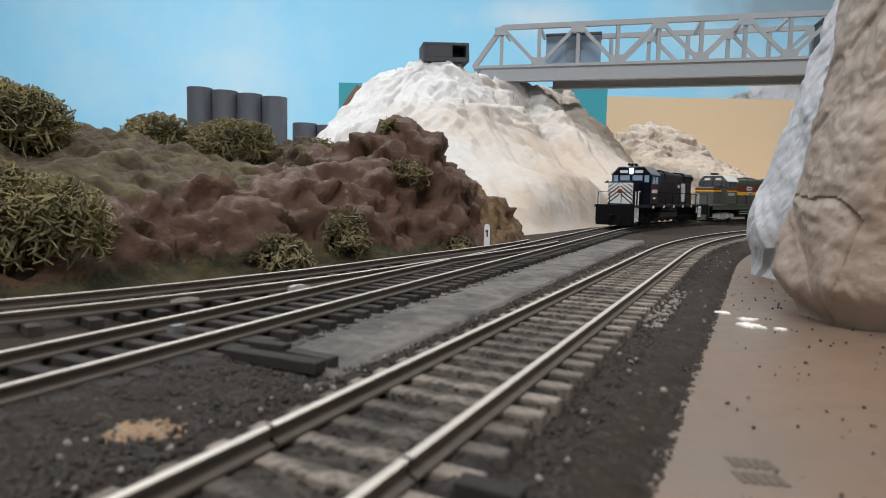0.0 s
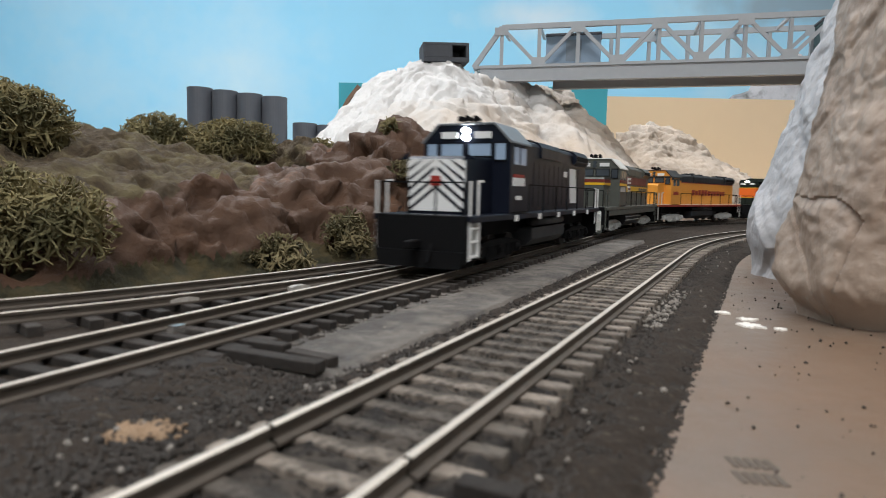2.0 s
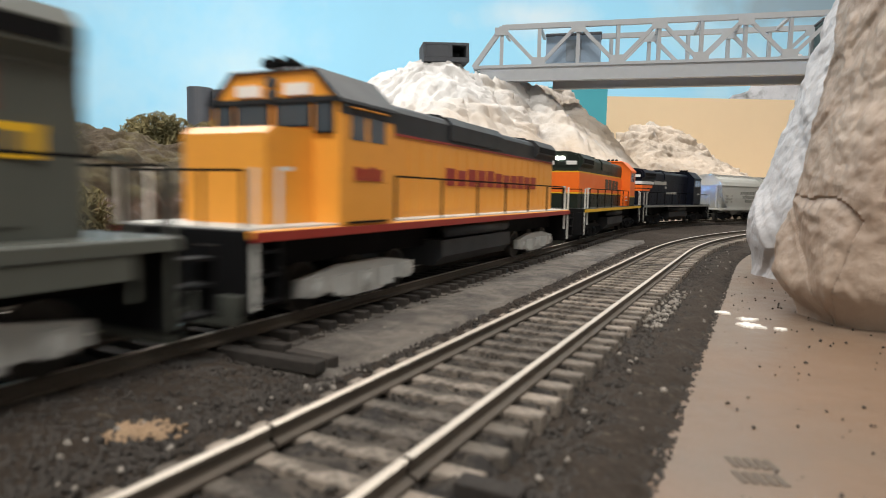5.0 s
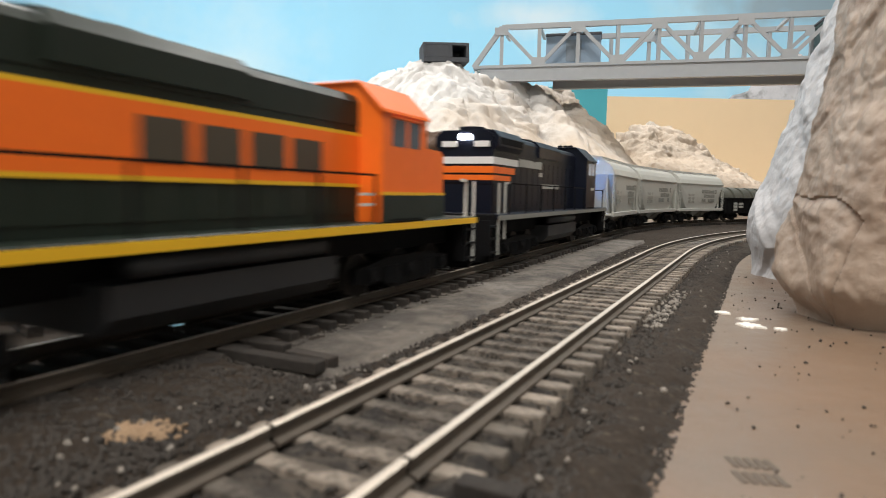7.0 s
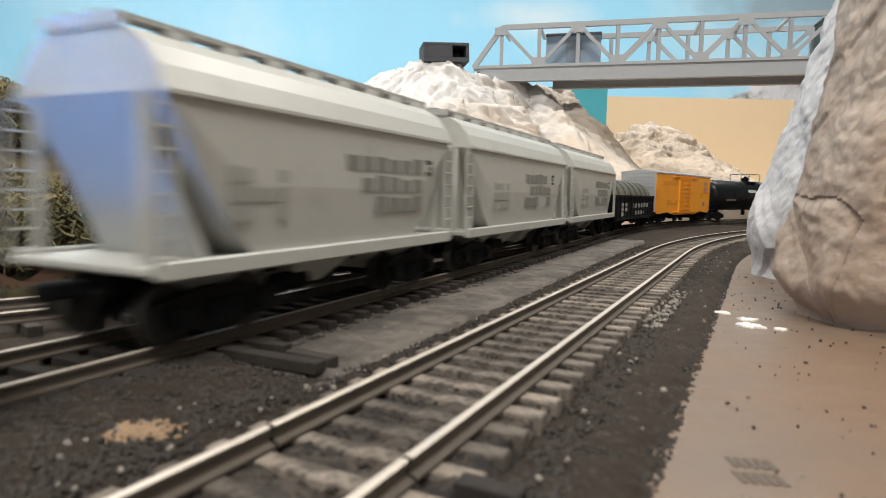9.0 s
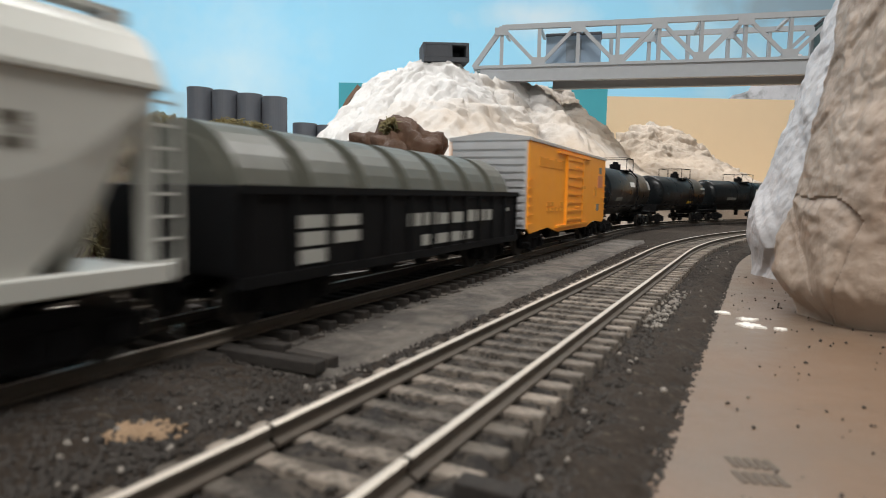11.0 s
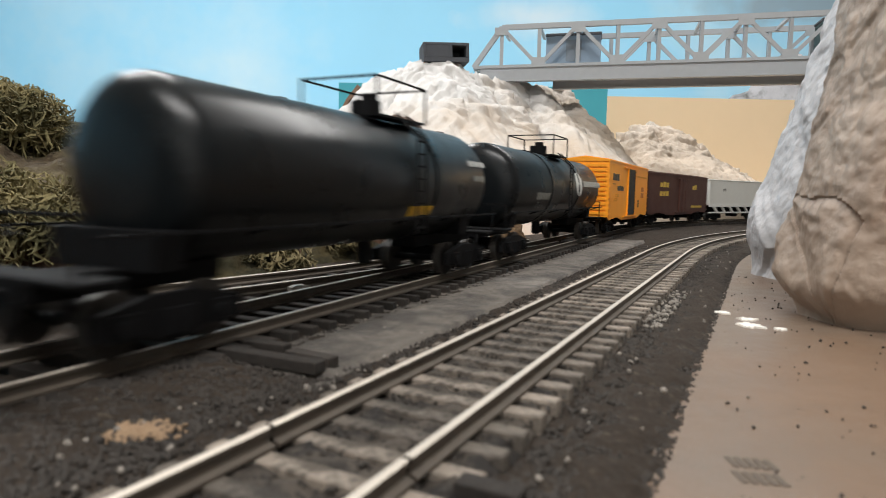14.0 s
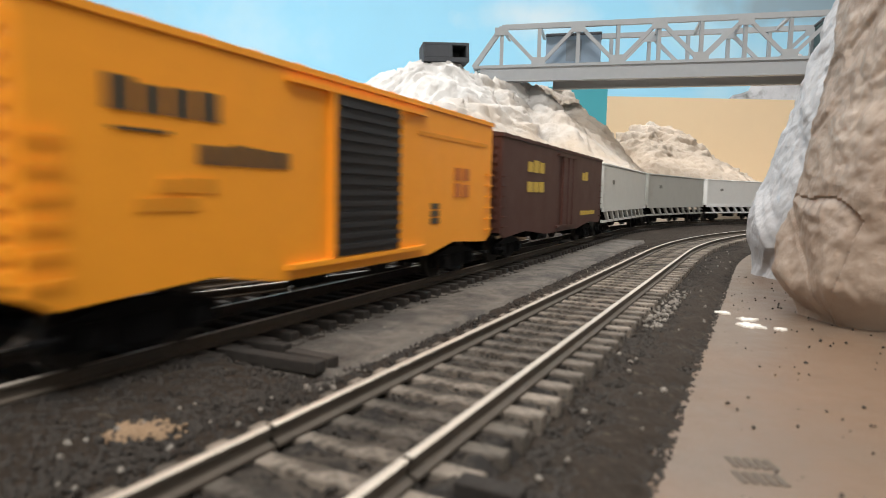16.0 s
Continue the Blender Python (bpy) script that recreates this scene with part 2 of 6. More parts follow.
def across(*pairs, step=0.0015):
    out = []
    for (a, za), (b, zb) in zip(pairs, pairs[1:]):
        k = max(1, int(abs(b - a) / step))
        out += [(a + (b - a) * i / k, za + (zb - za) * i / k) for i in range(k)]
    return out + [pairs[-1]]


structure(finish("ballast_near", ribbon(near_line, -0.12, 1.3, 0.0022, across((-0.034, -0.0052), (-0.019, -0.0046), (0.018, -0.0046), (0.026, -0.0055), (0.0315, -0.0078)), lumps=0.0009), M_BALLAST, smooth=True), "dark crushed-stone ballast under the track")
structure(finish("ballast_main", ribbon(main_line, -0.35, 4.3, 0.004, across((-0.08, -0.0075), (-0.06, -0.0045), (0.022, -0.0043), (0.03, -0.005), step=0.003), lumps=0.0004), M_BALLAST, smooth=True), "dark ballast under the main track")
structure(finish("ballast_middle", ribbon(main_line, 0.30, 1.5, 0.006, across((0.024, -0.0050), (0.078, -0.0058), step=0.003), lumps=0.0004), M_BALLAST, smooth=True), "dark ballast between the two tracks")
structure(finish("fill_near", ribbon(near_line, -0.1, 0.9, 0.0016, across((-0.0150, -0.0044), (-0.0125, -0.0031), (0.0125, -0.0031), (0.0150, -0.0044), step=0.0011), lumps=0.0010), M_FILL, smooth=True), "grey-brown ballast packed between the ties")
structure(finish("fill_main", ribbon(main_line, -0.2, 0.9, 0.0022, across((-0.0150, -0.0044), (-0.0125, -0.0037), (0.0115, -0.0037), (0.0140, -0.0044), step=0.0014), lumps=0.0006), M_BALLAST, smooth=True), "dark ballast packed between the ties")
structure(finish("ballast_verge", ribbon(main_line, -0.2, 0.078, 0.002, across((0.0096, -0.0030), (0.0130, -0.0025), (0.0200, -0.0032), (0.0330, -0.0050), step=0.0015), lumps=0.0007), M_BALLAST, smooth=True), "dark ballast heaped against the rail")
structure(finish("pavement_strip", ribbon(main_line, 0.062, 0.44, 0.0022, across((0.0096, -0.0046), (0.0112, -0.0043), (0.0170, -0.0042), (0.0200, -0.0037), (0.036, -0.0037), (0.0375, -0.0075)), lumps=0.00055, sink=0.003), M_PLASTER_STRIP, smooth=True), "grey plaster strip between the tracks")


# ---- tracks ----
def rail_bm(fn, a, b, step, side, z=0.0):
    """One rail: a foot, a web and a head swept along the line."""
    sec = [(-0.0012, -0.0024), (0.0012, -0.0024), (0.0012, -0.0020), (0.0003, -0.0017), (0.0003, -0.0008), (0.00055, -0.0006), (0.00055, -0.0001), (0.0004, 0), (-0.0004, 0), (-0.00055, -0.0001), (-0.00055, -0.0006), (-0.0003, -0.0008), (-0.0003, -0.0017), (-0.0012, -0.0020)]
    out = bmesh.new()
    prev = None
    for p, d in stations(fn, a, b, step):
        n = Vector((d.y, -d.x))
        row = [out.verts.new(((p + n * (side * 0.00872 + o)).x, (p + n * (side * 0.00872 + o)).y, h + z)) for o, h in sec]
        if prev:
            for i in range(len(row)):
                f = out.faces.new((prev[i], prev[(i + 1) % len(row)], row[(i + 1) % len(row)], row[i]))
                f.material_index = 0 if 6 <= i <= 8 else 1
        prev = row
    bmesh.ops.recalc_face_normals(out, faces=out.faces[:])
    return out


def track(name, label, fn, a, b, step, tie_step, tie_mat, z=0.0, tie_from=None, tie_to=None, cuts=()):
    top = empty(name, label, "railway track")
    edges = [a, *cuts, b]
    for side in (-1, 1):
        for i in range(len(edges) - 1):
            part("rail", rail_bm(fn, edges[i] + (0.0006 if i else 0), edges[i + 1], step, side, z), [M_RAIL, M_RAIL_SIDE], top, "worn metal rail")
    tie = bpy.data.meshes.new("tie")
    bm = box_bm(-0.015, 0.015, -0.0014, 0.0014, -0.0050, -0.0024, 0.0002)
    bm.to_mesh(tie)
    bm.free()
    tie.materials.append(tie_mat)
    u, last = (tie_from if tie_from is not None else a), (tie_to if tie_to is not None else b)
    rng = random.Random(5)
    while u < last:
        p, d = fn(u)
        ob = new("tie", tie)
        ob.parent = top
        ob.matrix_basis = Matrix.Translation((p.x, p.y, z + rng.uniform(-0.00015, 0.0001))) @ Matrix.Rotation(-math.atan2(d.x, d.y) + rng.uniform(-0.02, 0.02), 4, "Z")
        u += tie_step
    return top


NEAR = track("near_track", "model railway track with grey ties on dark ballast", near_line, -0.1, 1.25, 0.01, 0.0068, M_TIE_GREY, cuts=(0.0515,))
MAIN = track("main_track", "model railway track with dark ties, curving away", main_line, -0.35, 4.3, 0.014, 0.0066, M_TIE, tie_to=1.5)
SIDE = track("siding_track", "diverging siding track with brown rails", siding_line, 0.0, 10.6, 0.08, 0.27, M_TIE, z=0.0002, tie_to=8.3)


# ---- hills ----
def height_sheet(name, fn, x0, x1, y0, y1, step, material, label, keep=lambda x, y, z: True, relief=None):
    nx, ny = int((x1 - x0) / step) + 1, int((y1 - y0) / step) + 1
    pts = [fn(x0 + i * step, y0 + j * step) for j in range(ny) for i in range(nx)]
    co = [(x0 + (k % nx) * step, y0 + (k // nx) * step, z) for k, z in enumerate(pts)]
    faces = []
    for j in range(ny - 1):
        for i in range(nx - 1):
            q = (j * nx + i, j * nx + i + 1, (j + 1) * nx + i + 1, (j + 1) * nx + i)
            if any(keep(*co[k]) for k in q):
                faces.append(q)
    me = bpy.data.meshes.new(name)
    me.from_pydata(co, [], faces)
    me.update()
    bm = bmesh.new()
    bm.from_mesh(me)
    bpy.data.meshes.remove(me)
    bmesh.ops.delete(bm, geom=[v for v in bm.verts if not v.link_faces], context="VERTS")
    bm.normal_update()
    if relief:
        moved = [v.co + v.normal * relief(v.co, v.normal) for v in bm.verts]
        for v, co_ in zip(bm.verts, moved):
            v.co = co_
    return structure(finish(name, bm, material, smooth=True), label)


HILL_F, HILL_E = Vector((-0.022, 0.290)), Vector((0.59, 0.807))
HILL_N = Vector((-0.807, 0.59))


def hill_z(x, y):
    p = Vector((x, y)) - HILL_F
    s, q = p.dot(HILL_E), p.dot(HILL_N)
    v = Vector((x, y, 0))
    q += 0.008 * noise.noise(v * 28) + 0.004 * noise.noise(v * 70)
    top = interp(s, [-0.5, -0.2, -0.1, -0.03, 0.02, 0.040, 0.053, 0.064, 0.080, 0.092, 0.105, 0.125, 0.145, 0.165], [0.020, 0.022, 0.026, 0.032, 0.038, 0.044, 0.062, 0.068, 0.058, 0.046, 0.038, 0.026, 0.012, -0.01])
    face = smoothstep(-0.005, 0.042, q) ** 0.8
    z = -0.010 + (top + 0.010) * face
    back = max(0.0, q - 0.05)
    z += min(0.026, back * 0.20) * (1 - smoothstep(-0.06, 0.06, s))
    z -= 0.011 * smoothstep(0.045, 0.10, q) * smoothstep(-0.04, 0.02, s) * smoothstep(0.0, 0.02, z)
    z += face * 0.006 * noise.fractal(v * 26, 1.0, 2.0, 2)
    if s > 0.05:
        gap, left = main_gap(x, y)
        z = -0.010 + (z + 0.010) * (smoothstep(0.020, 0.036, gap) if left else 0.0)
    return z


def crease(p):
    """Sharp folds: bright thin crests with hollows between them."""
    out, amp = 0.0, 1.0
    for i in range(4):
        out += amp * (0.35 - abs(noise.noise(p)))
        p, amp = p * 2.2 + Vector((3.1, 1.7, 5.3)), amp * 0.66
    return out


def clay(co, n):
    """Lumps, smears and pits of modelling clay; finer on the mossy top."""
    p = co + 0.006 * noise.noise_vector(co * 45)
    d1, _ = noise.voronoi(Vector((p.x, p.y, p.z * 1.3)) * 52)
    d2, _ = noise.voronoi(Vector((p.x, p.y, p.z * 1.6)) * 130)
    steep = 1 - smoothstep(0.72, 0.97, n.z)
    k = smoothstep(-0.006, 0.004, co.z) * (0.55 + 0.45 * steep)
    out = 0.0026 * (0.42 - d1[0]) + 0.0016 * (0.40 - d2[0])
    out += 0.0060 * noise.fractal(Vector((co.x, co.y, co.z * 1.5)) * 34, 0.8, 2.1, 5)
    smear = Vector((p.x * 30 - p.z * 22, p.y * 22, p.z * 62 + p.x * 12))
    out += 0.0050 * (abs(noise.noise(smear)) - 0.22) + 0.0030 * (abs(noise.noise(smear * 2.3)) - 0.22)
    out -= 0.0055 * smoothstep(0.26, 0.42, noise.noise(co * 75)) + 0.0022 * smoothstep(0.30, 0.42, noise.noise(co * 170))
    out += 0.0024 * noise.fractal(co * 180, 0.9, 2.0, 3) + 0.0060 * crease(Vector((p.x * 40 - p.z * 40, p.y * 26, p.z * 60 + p.x * 30)))
    return k * out


HILL = height_sheet("hill_brown", hill_z, -0.62, 0.10, 0.06, 0.78, 0.0016, M_EARTH, "brown clay-coloured model hillside with patches of moss", keep=lambda x, y, z: z > -0.0085, relief=clay)
HILL.data.materials.append(M_MOSS)
HILL.data.materials.append(M_TOE)
HILL.data.materials.append(mat("dark_green_turf", (0.040, 0.036, 0.016), 0.95, vary=0.7, scale=300, bump=1.0, bump_scale=300, depth=0.003, second=(0.085, 0.065, 0.025), second_scale=70))
for f in HILL.data.polygons:
    p = f.center
    q = (Vector((p.x, p.y)) - HILL_F).dot(HILL_N)
    s = (Vector((p.x, p.y)) - HILL_F).dot(HILL_E)
    if q > 0.038 + 0.024 * noise.noise(p * 40) + max(0, s + 0.05) * 0.8:
        f.material_index = 1
    if s > 0.098 + 0.025 * noise.noise(p * 50):
        f.material_index = 2
    if p.z < 0.001 + 0.008 * noise.noise(p * 30) and s < 0.07:
        f.material_index = 3

RIDGE = [(-0.158, 0.88, 0.092), (-0.140, 0.88, 0.128), (-0.110, 0.87, 0.171), (-0.072, 0.86, 0.192), (-0.035, 0.85, 0.199), (0.0, 0.85, 0.2040), (0.03, 0.86, 0.193), (0.07, 0.92, 0.192), (0.13, 1.00, 0.194), (0.194, 1.05, 0.207), (0.209, 1.06, 0.160), (0.248, 1.07, 0.128), (0.285, 1.09, 0.112), (0.325, 1.11, 0.149), (0.392, 1.12, 0.147), (0.43, 1.13, 0.124), (0.50, 1.15, 0.092), (0.56, 1.17, 0.058), (0.72, 1.2, 0.035)]
# spurs that run down from the ridge towards the track
SPURS = [((0.0, 0.85, 0.2030), (0.035, 0.70, 0.120)), ((0.035, 0.70, 0.120), (0.060, 0.60, 0.062)), ((0.13, 1.00, 0.200), (0.155, 0.86, 0.135)), ((0.155, 0.86, 0.135), (0.165, 0.78, 0.090))]


def mountain_z(x, y):
    best = -0.02
    p = Vector((x, y))
    for k, ((ax, ay, az), (bx, by, bz)) in enumerate(list(zip(RIDGE, RIDGE[1:])) + SPURS):
        a, b = Vector((ax, ay)), Vector((bx, by))
        t = max(0.0, min(1.0, (p - a).dot(b - a) / (b - a).length_squared))
        off = p - (a + (b - a) * t)
        dist = off.length
        if dist > 1e-6 and k < len(RIDGE) - 1:
            dist *= 1 + (2.2 if off.x > 0 else 3.0) * (off.x / dist) ** 2
        h = az + (bz - az) * t
        fall = 1 - dist / (0.26 + 0.9 * h) if k < len(RIDGE) - 1 else 1 - dist / (0.13 + 0.8 * h)
        best = max(best, h * max(0.0, fall) ** 1.28)
    v = Vector((x, y, 0))
    best += smoothstep(0.0, 0.05, best) * 0.004 * noise.fractal(v * 9, 1.0, 2.0, 2)
    best *= smoothstep(-0.182, -0.152, x + 0.004 * noise.noise(v * 50))
    gap, left = main_gap(x, y)
    return -0.010 + (best + 0.003) * (smoothstep(0.028, 0.075, gap) if left else 0.0)


def draped(co, n):
    """Wrinkled plaster cloth: folds down the white shoulder, ledges below the peak, smoother washed slopes beyond."""
    k = smoothstep(-0.004, 0.02, co.z)
    p = co + 0.012 * noise.noise_vector(co * 12) + 0.0008 * noise.noise_vector(co * 50)
    shoulder = 1 - smoothstep(-0.05, 0.02, co.x + 0.05 * noise.noise(co * 14))
    high = smoothstep(0.085, 0.125, co.z + 0.03 * noise.noise(co * 16))
    ledge = (1 - shoulder) * high
    low = (1 - shoulder) * (1 - high)
    folds = crease(Vector(((0.8 * p.x - 0.6 * p.z) * 75, (0.6 * p.x + 0.8 * p.z) * 13, p.y * 4)))
    ledges = crease(Vector(((0.93 * p.x - 0.35 * p.z) * 14 + 5, p.y * 4, (0.93 * p.z + 0.40 * p.x) * 56)))
    runs = crease(Vector(((0.9 * p.x + 0.45 * p.z) * 36, p.y * 4, p.z * 9 + 9)))
    out = 0.0130 * folds * shoulder + 0.0165 * ledges * ledge + 0.0070 * runs * low
    out += 0.0060 * noise.fractal(p * 7, 1.0, 2.0, 2) + 0.0012 * noise.fractal(co * 60, 1.0, 2.0, 3)
    far = smoothstep(0.22, 0.30, co.x)
    out += far * 0.0120 * crease(Vector((p.x * 16, p.y * 16, p.z * 30)))
    return k * out


height_sheet("mountain_white", mountain_z, -0.20, 0.80, 0.42, 1.34, 0.0025, M_PLASTER, "white plaster mountain, partly tinted tan", keep=lambda x, y, z: z > -0.0085, relief=draped)


def rock(name, label, centre, radius, top, lean, material, seed, power=3.0, base=-0.0075, rows=210, cols=620, lump=0.0062, under=(0.012, 0.10), hollow=None):
    """A plaster cast rock: a blocky upright body with cracks and ledges, leaning and thinning towards its top."""
    bm = bmesh.new()
    grid = []
    for j in range(rows + 1):
        v = j / rows
        z = base + (top - base) * v
        ring = []
        for i in range(cols):
            a = 2 * math.pi * i / cols
            ca, sa = math.cos(a), math.sin(a)
            r = (abs(ca) ** power + abs(sa) ** power) ** (-1 / power)
            w = Vector((centre[0] + ca * r * radius[0], centre[1] + sa * r * radius[1], z)) + Vector((seed, 0, 0))
            g = Vector((w.x * 26, w.y * 26, w.z * 19)) + 0.06 * noise.noise_vector(w * 60) + 0.25 * noise.noise_vector(w * 12)
            dist, pts = noise.voronoi(g)
            c0 = pts[0]
            tilt = noise.cell_vector(c0 * 37.0) - Vector((0.5, 0.5, 0.5))
            n = lump * (0.30 * noise.cell(c0 * 19.0) + 0.95 * (g - c0).dot(tilt)) * smoothstep(0.0, 0.14, dist[1] - dist[0])
            n -= lump * 0.30 * (1 - smoothstep(0.0, 0.075, dist[1] - dist[0])) * smoothstep(0.2, 0.6, noise.cell(c0 * 53.0))
            h = Vector((w.x * 80, w.y * 80, w.z * 55)) + 0.15 * noise.noise_vector(w * 70)
            d2, p2 = noise.voronoi(h)
            n += lump * 0.40 * (h - p2[0]).dot(noise.cell_vector(p2[0] * 37.0) - Vector((0.5, 0.5, 0.5))) * smoothstep(0.0, 0.22, d2[1] - d2[0])
            n += lump * (0.035 * noise.fractal(Vector((w.x * 190, w.y * 190, w.z * 26)), 1.0, 2.0, 3) + 0.10 * noise.fractal(w * 210, 1.0, 2.0, 3))
            n *= 0.70 + 0.30 * smoothstep(0.05, 0.25, v)
            tuck = under[0] * (1 - smoothstep(0.0, under[1], v)) ** 2
            if hollow:
                wx = centre[0] + ca * r * radius[0]
                tuck += hollow[3] * smoothstep(hollow[0], hollow[0] + 0.006, wx) * (1 - smoothstep(hollow[1] - 0.006, hollow[1], wx)) * (1 - smoothstep(hollow[2] - 0.006, hollow[2] + 0.004 * noise.noise(w * 80), z)) * (sa < 0)
            sh = 1 - 0.06 * v
            x = centre[0] + lean[0] * v + ca * r * (radius[0] * sh + n - tuck)
            y = centre[1] + lean[1] * v + sa * r * (radius[1] * sh + n - tuck)
            ring.append(bm.verts.new((x, y, z)))
        grid.append(ring)
    for j in range(rows):
        for i in range(cols):
            bm.faces.new((grid[j][i], grid[j][(i + 1) % cols], grid[j + 1][(i + 1) % cols], grid[j + 1][i]))
    bm.faces.new(grid[-1])
    bm.faces.new(grid[0][::-1])
    bmesh.ops.recalc_face_normals(bm, faces=bm.faces[:])
    bm.normal_update()
    for e in bm.edges:
        if len(e.link_faces) == 2 and e.link_faces[0].normal.dot(e.link_faces[1].normal) < 0.82:
            e.smooth = False
    return tagged(finish(name, bm, material, smooth=True), label, "rock")


rock("rock_cliff", "tan plaster rock cliff with cracks, on the board", (0.1980, 0.170), (0.1025, 0.025), 0.125, (0.0165, 0), M_TAN_ROCK, 11.0, power=5.0, under=(0.008, 0.12))
rock("rock_cliff", "pale grey-white plaster rock cliff beside the track", (0.2265, 0.265), (0.1005, 0.040), 0.17, (0.054, 0), M_PALE_ROCK, 7.0, under=(0.010, 0.20), hollow=(0.128, 0.150, 0.022, 0.020))

# ---- hardboard edge along the left flank of the mountain ----
edge_board = empty("hardboard_edge", "brown curved hardboard edge of the mountain", "board")
FLANK = ((-0.172, 0.080), (-0.164, 0.100), (-0.154, 0.124), (-0.140, 0.150), (-0.126, 0.168))
bm = bmesh.new()
for (xa, za), (xb, zb) in zip(FLANK, FLANK[1:]):
    bar((xa + 0.007, 0.885, za), (xb + 0.007, 0.885, zb), 0.005, 0.030, bm=bm, up=(0, 1, 0.01))
part("edge", bm, mat("brown_hardboard", (0.22, 0.13, 0.085), 0.7, scale=90), edge_board)

# ---- boards behind the layout ----
structure(finish("backdrop_teal", box_bm(-0.21, 0.315, 1.25, 1.265, -0.0068, 0.235), M_TEAL), "teal painted board behind the mountain")
structure(finish("backdrop_cream", box_bm(0.328, 1.2, 1.35, 1.365, -0.0068, 0.235), M_CREAM), "cream painted board behind the track")


# ---- bridge ----
def truss_bridge(name, label, a, b, z0, girder, height, panels, width, skew):
    top = empty(name, label, "bridge")
    a, b = Vector(a), Vector(b)
    d = (b - a).normalized()
    n = Vector((-d.y, d.x))
    L = (b - a).length
    def at(s, o, z):
        q = a + d * s + n * o
        return (q.x, q.y, z)
    zt = z0 + girder
    step = L / panels
    for o, k in ((0, 0.0), (width, skew)):
        part("girder", bar(at(k + 0.01, o, z0 + girder / 2), at(L, o, z0 + girder / 2), 0.004, girder * 0.9), M_STEEL, top)
        part("flange", bar(at(k, o, zt), at(L, o, zt), 0.010, 0.004), M_STEEL, top)
        part("flange", bar(at(k + 0.01, o, z0), at(L, o, z0), 0.010, 0.003), M_STEEL, top)
        part("top_chord", bar(at(k + step * 0.75, o, zt + height), at(L, o, zt + height), 0.006, 0.007), M_STEEL, top)
        part("end_post", bar(at(k, o, zt), at(k + step * 0.75, o, zt + height), 0.006, 0.007), M_STEEL, top)
        for i in range(1, panels):
            s = k + step * (i - 0.25)
            s2 = s + step
            if s2 > L:
                break
            part("post", bar(at(s, o, zt), at(s, o, zt + height), 0.0038, 0.005), M_STEEL, top)
            part("diagonal", bar(at(s if i % 2 else s2, o, zt + height), at(s2 if i % 2 else s, o, zt), 0.0038, 0.005), M_STEEL, top)
            zg = zt + height - 0.006 if i % 2 else zt + 0.006
            part("gusset_plate", bar(at(s - 0.010, o - 0.004, zg), at(s + 0.010, o - 0.004, zg), 0.0012, 0.011), M_STEEL, top)
            if k == 0:
                part("cross_beam", bar(at(s, 0, zt + height), at(s, width, zt + height), 0.004), M_STEEL, top)
    part("deck", bar(at(0, width / 2, zt - 0.002), at(L, width / 2, zt - 0.002), width, 0.004), M_STEEL, top)
    return top


truss_bridge("truss_bridge", "grey painted truss bridge over the tracks", (0.040, 0.95), (0.62, 0.80), 0.190, 0.020, 0.056, 11, 0.075, 0.10)


# ---- silos ----
def silo(x, y, r, z0, z1):
    ob = empty("silo", "dark grey cylindrical silo behind the hill", "silo", "silos behind the hill", (x, y, z0))
    part("wall", tube((0, 0, 0), (0, 0, z1 - z0), r, seg=32), mat("silo_grey", (0.10, 0.11, 0.13), 0.6, vary=0.15, scale=60), ob, smooth=False)
    return ob


for i in range(4):
    silo(-0.285 + i * 0.0288, 0.74, 0.0143, -0.007, 0.140 - i * 0.003)
for i in range(2):
    silo(-0.168 + i * 0.029, 0.76, 0.0143, -0.007, 0.104 - i * 0.002)
# ---- the train: materials ----
def paint(name, c, rough=0.42, vary=0.07, second=None, spec=0.35):
    return mat(name, c, rough, vary=vary, spec=spec, scale=260, second=second, second_scale=60, second_edge=(0.55, 0.8))


P_NAVY = paint("navy_black_paint", (0.0055, 0.0075, 0.015), 0.36, spec=0.2)
P_BLACK = paint("black_frame_paint", (0.005, 0.005, 0.0055), 0.7, spec=0.12)
P_WHITE = paint("white_lettering_paint", (0.72, 0.72, 0.70), 0.5)
P_GREYGREEN = paint("grey_green_paint", (0.085, 0.09, 0.078), 0.4)
P_RED = paint("red_stripe_paint", (0.28, 0.03, 0.02), 0.45)
P_YELLOW = paint("yellow_stripe_paint", (0.72, 0.42, 0.02), 0.45)
P_ARMOUR = paint("armour_yellow_paint", (0.74, 0.315, 0.045), 0.42)
P_DULL_RED = paint("dull_red_paint", (0.16, 0.030, 0.024), 0.45)
P_ROOFGREY = paint("dark_roof_grey_paint", (0.022, 0.023, 0.025), 0.5)
P_SILVER = paint("silver_truck_paint", (0.42, 0.42, 0.40), 0.4, 0.2, (0.15, 0.14, 0.13))
P_ORANGE = paint("bright_orange_paint", (0.84, 0.155, 0.016), 0.4)
P_GREEN = paint("dark_green_paint", (0.009, 0.016, 0.011), 0.45)
P_HOPPER = paint("pale_grey_hopper_paint", (0.45, 0.45, 0.415), 0.4, 0.06, (0.37, 0.36, 0.33))
P_BOX = paint("orange_yellow_boxcar_paint", (0.90, 0.35, 0.024), 0.45, 0.06, (0.82, 0.30, 0.022))
P_BOX_B = paint("orange_boxcar_paint", (0.94, 0.36, 0.025), 0.45, 0.06)
P_ALU = mat("bare_aluminium_end", (0.62, 0.62, 0.63), 0.35, 0.6, vary=0.1, scale=200)
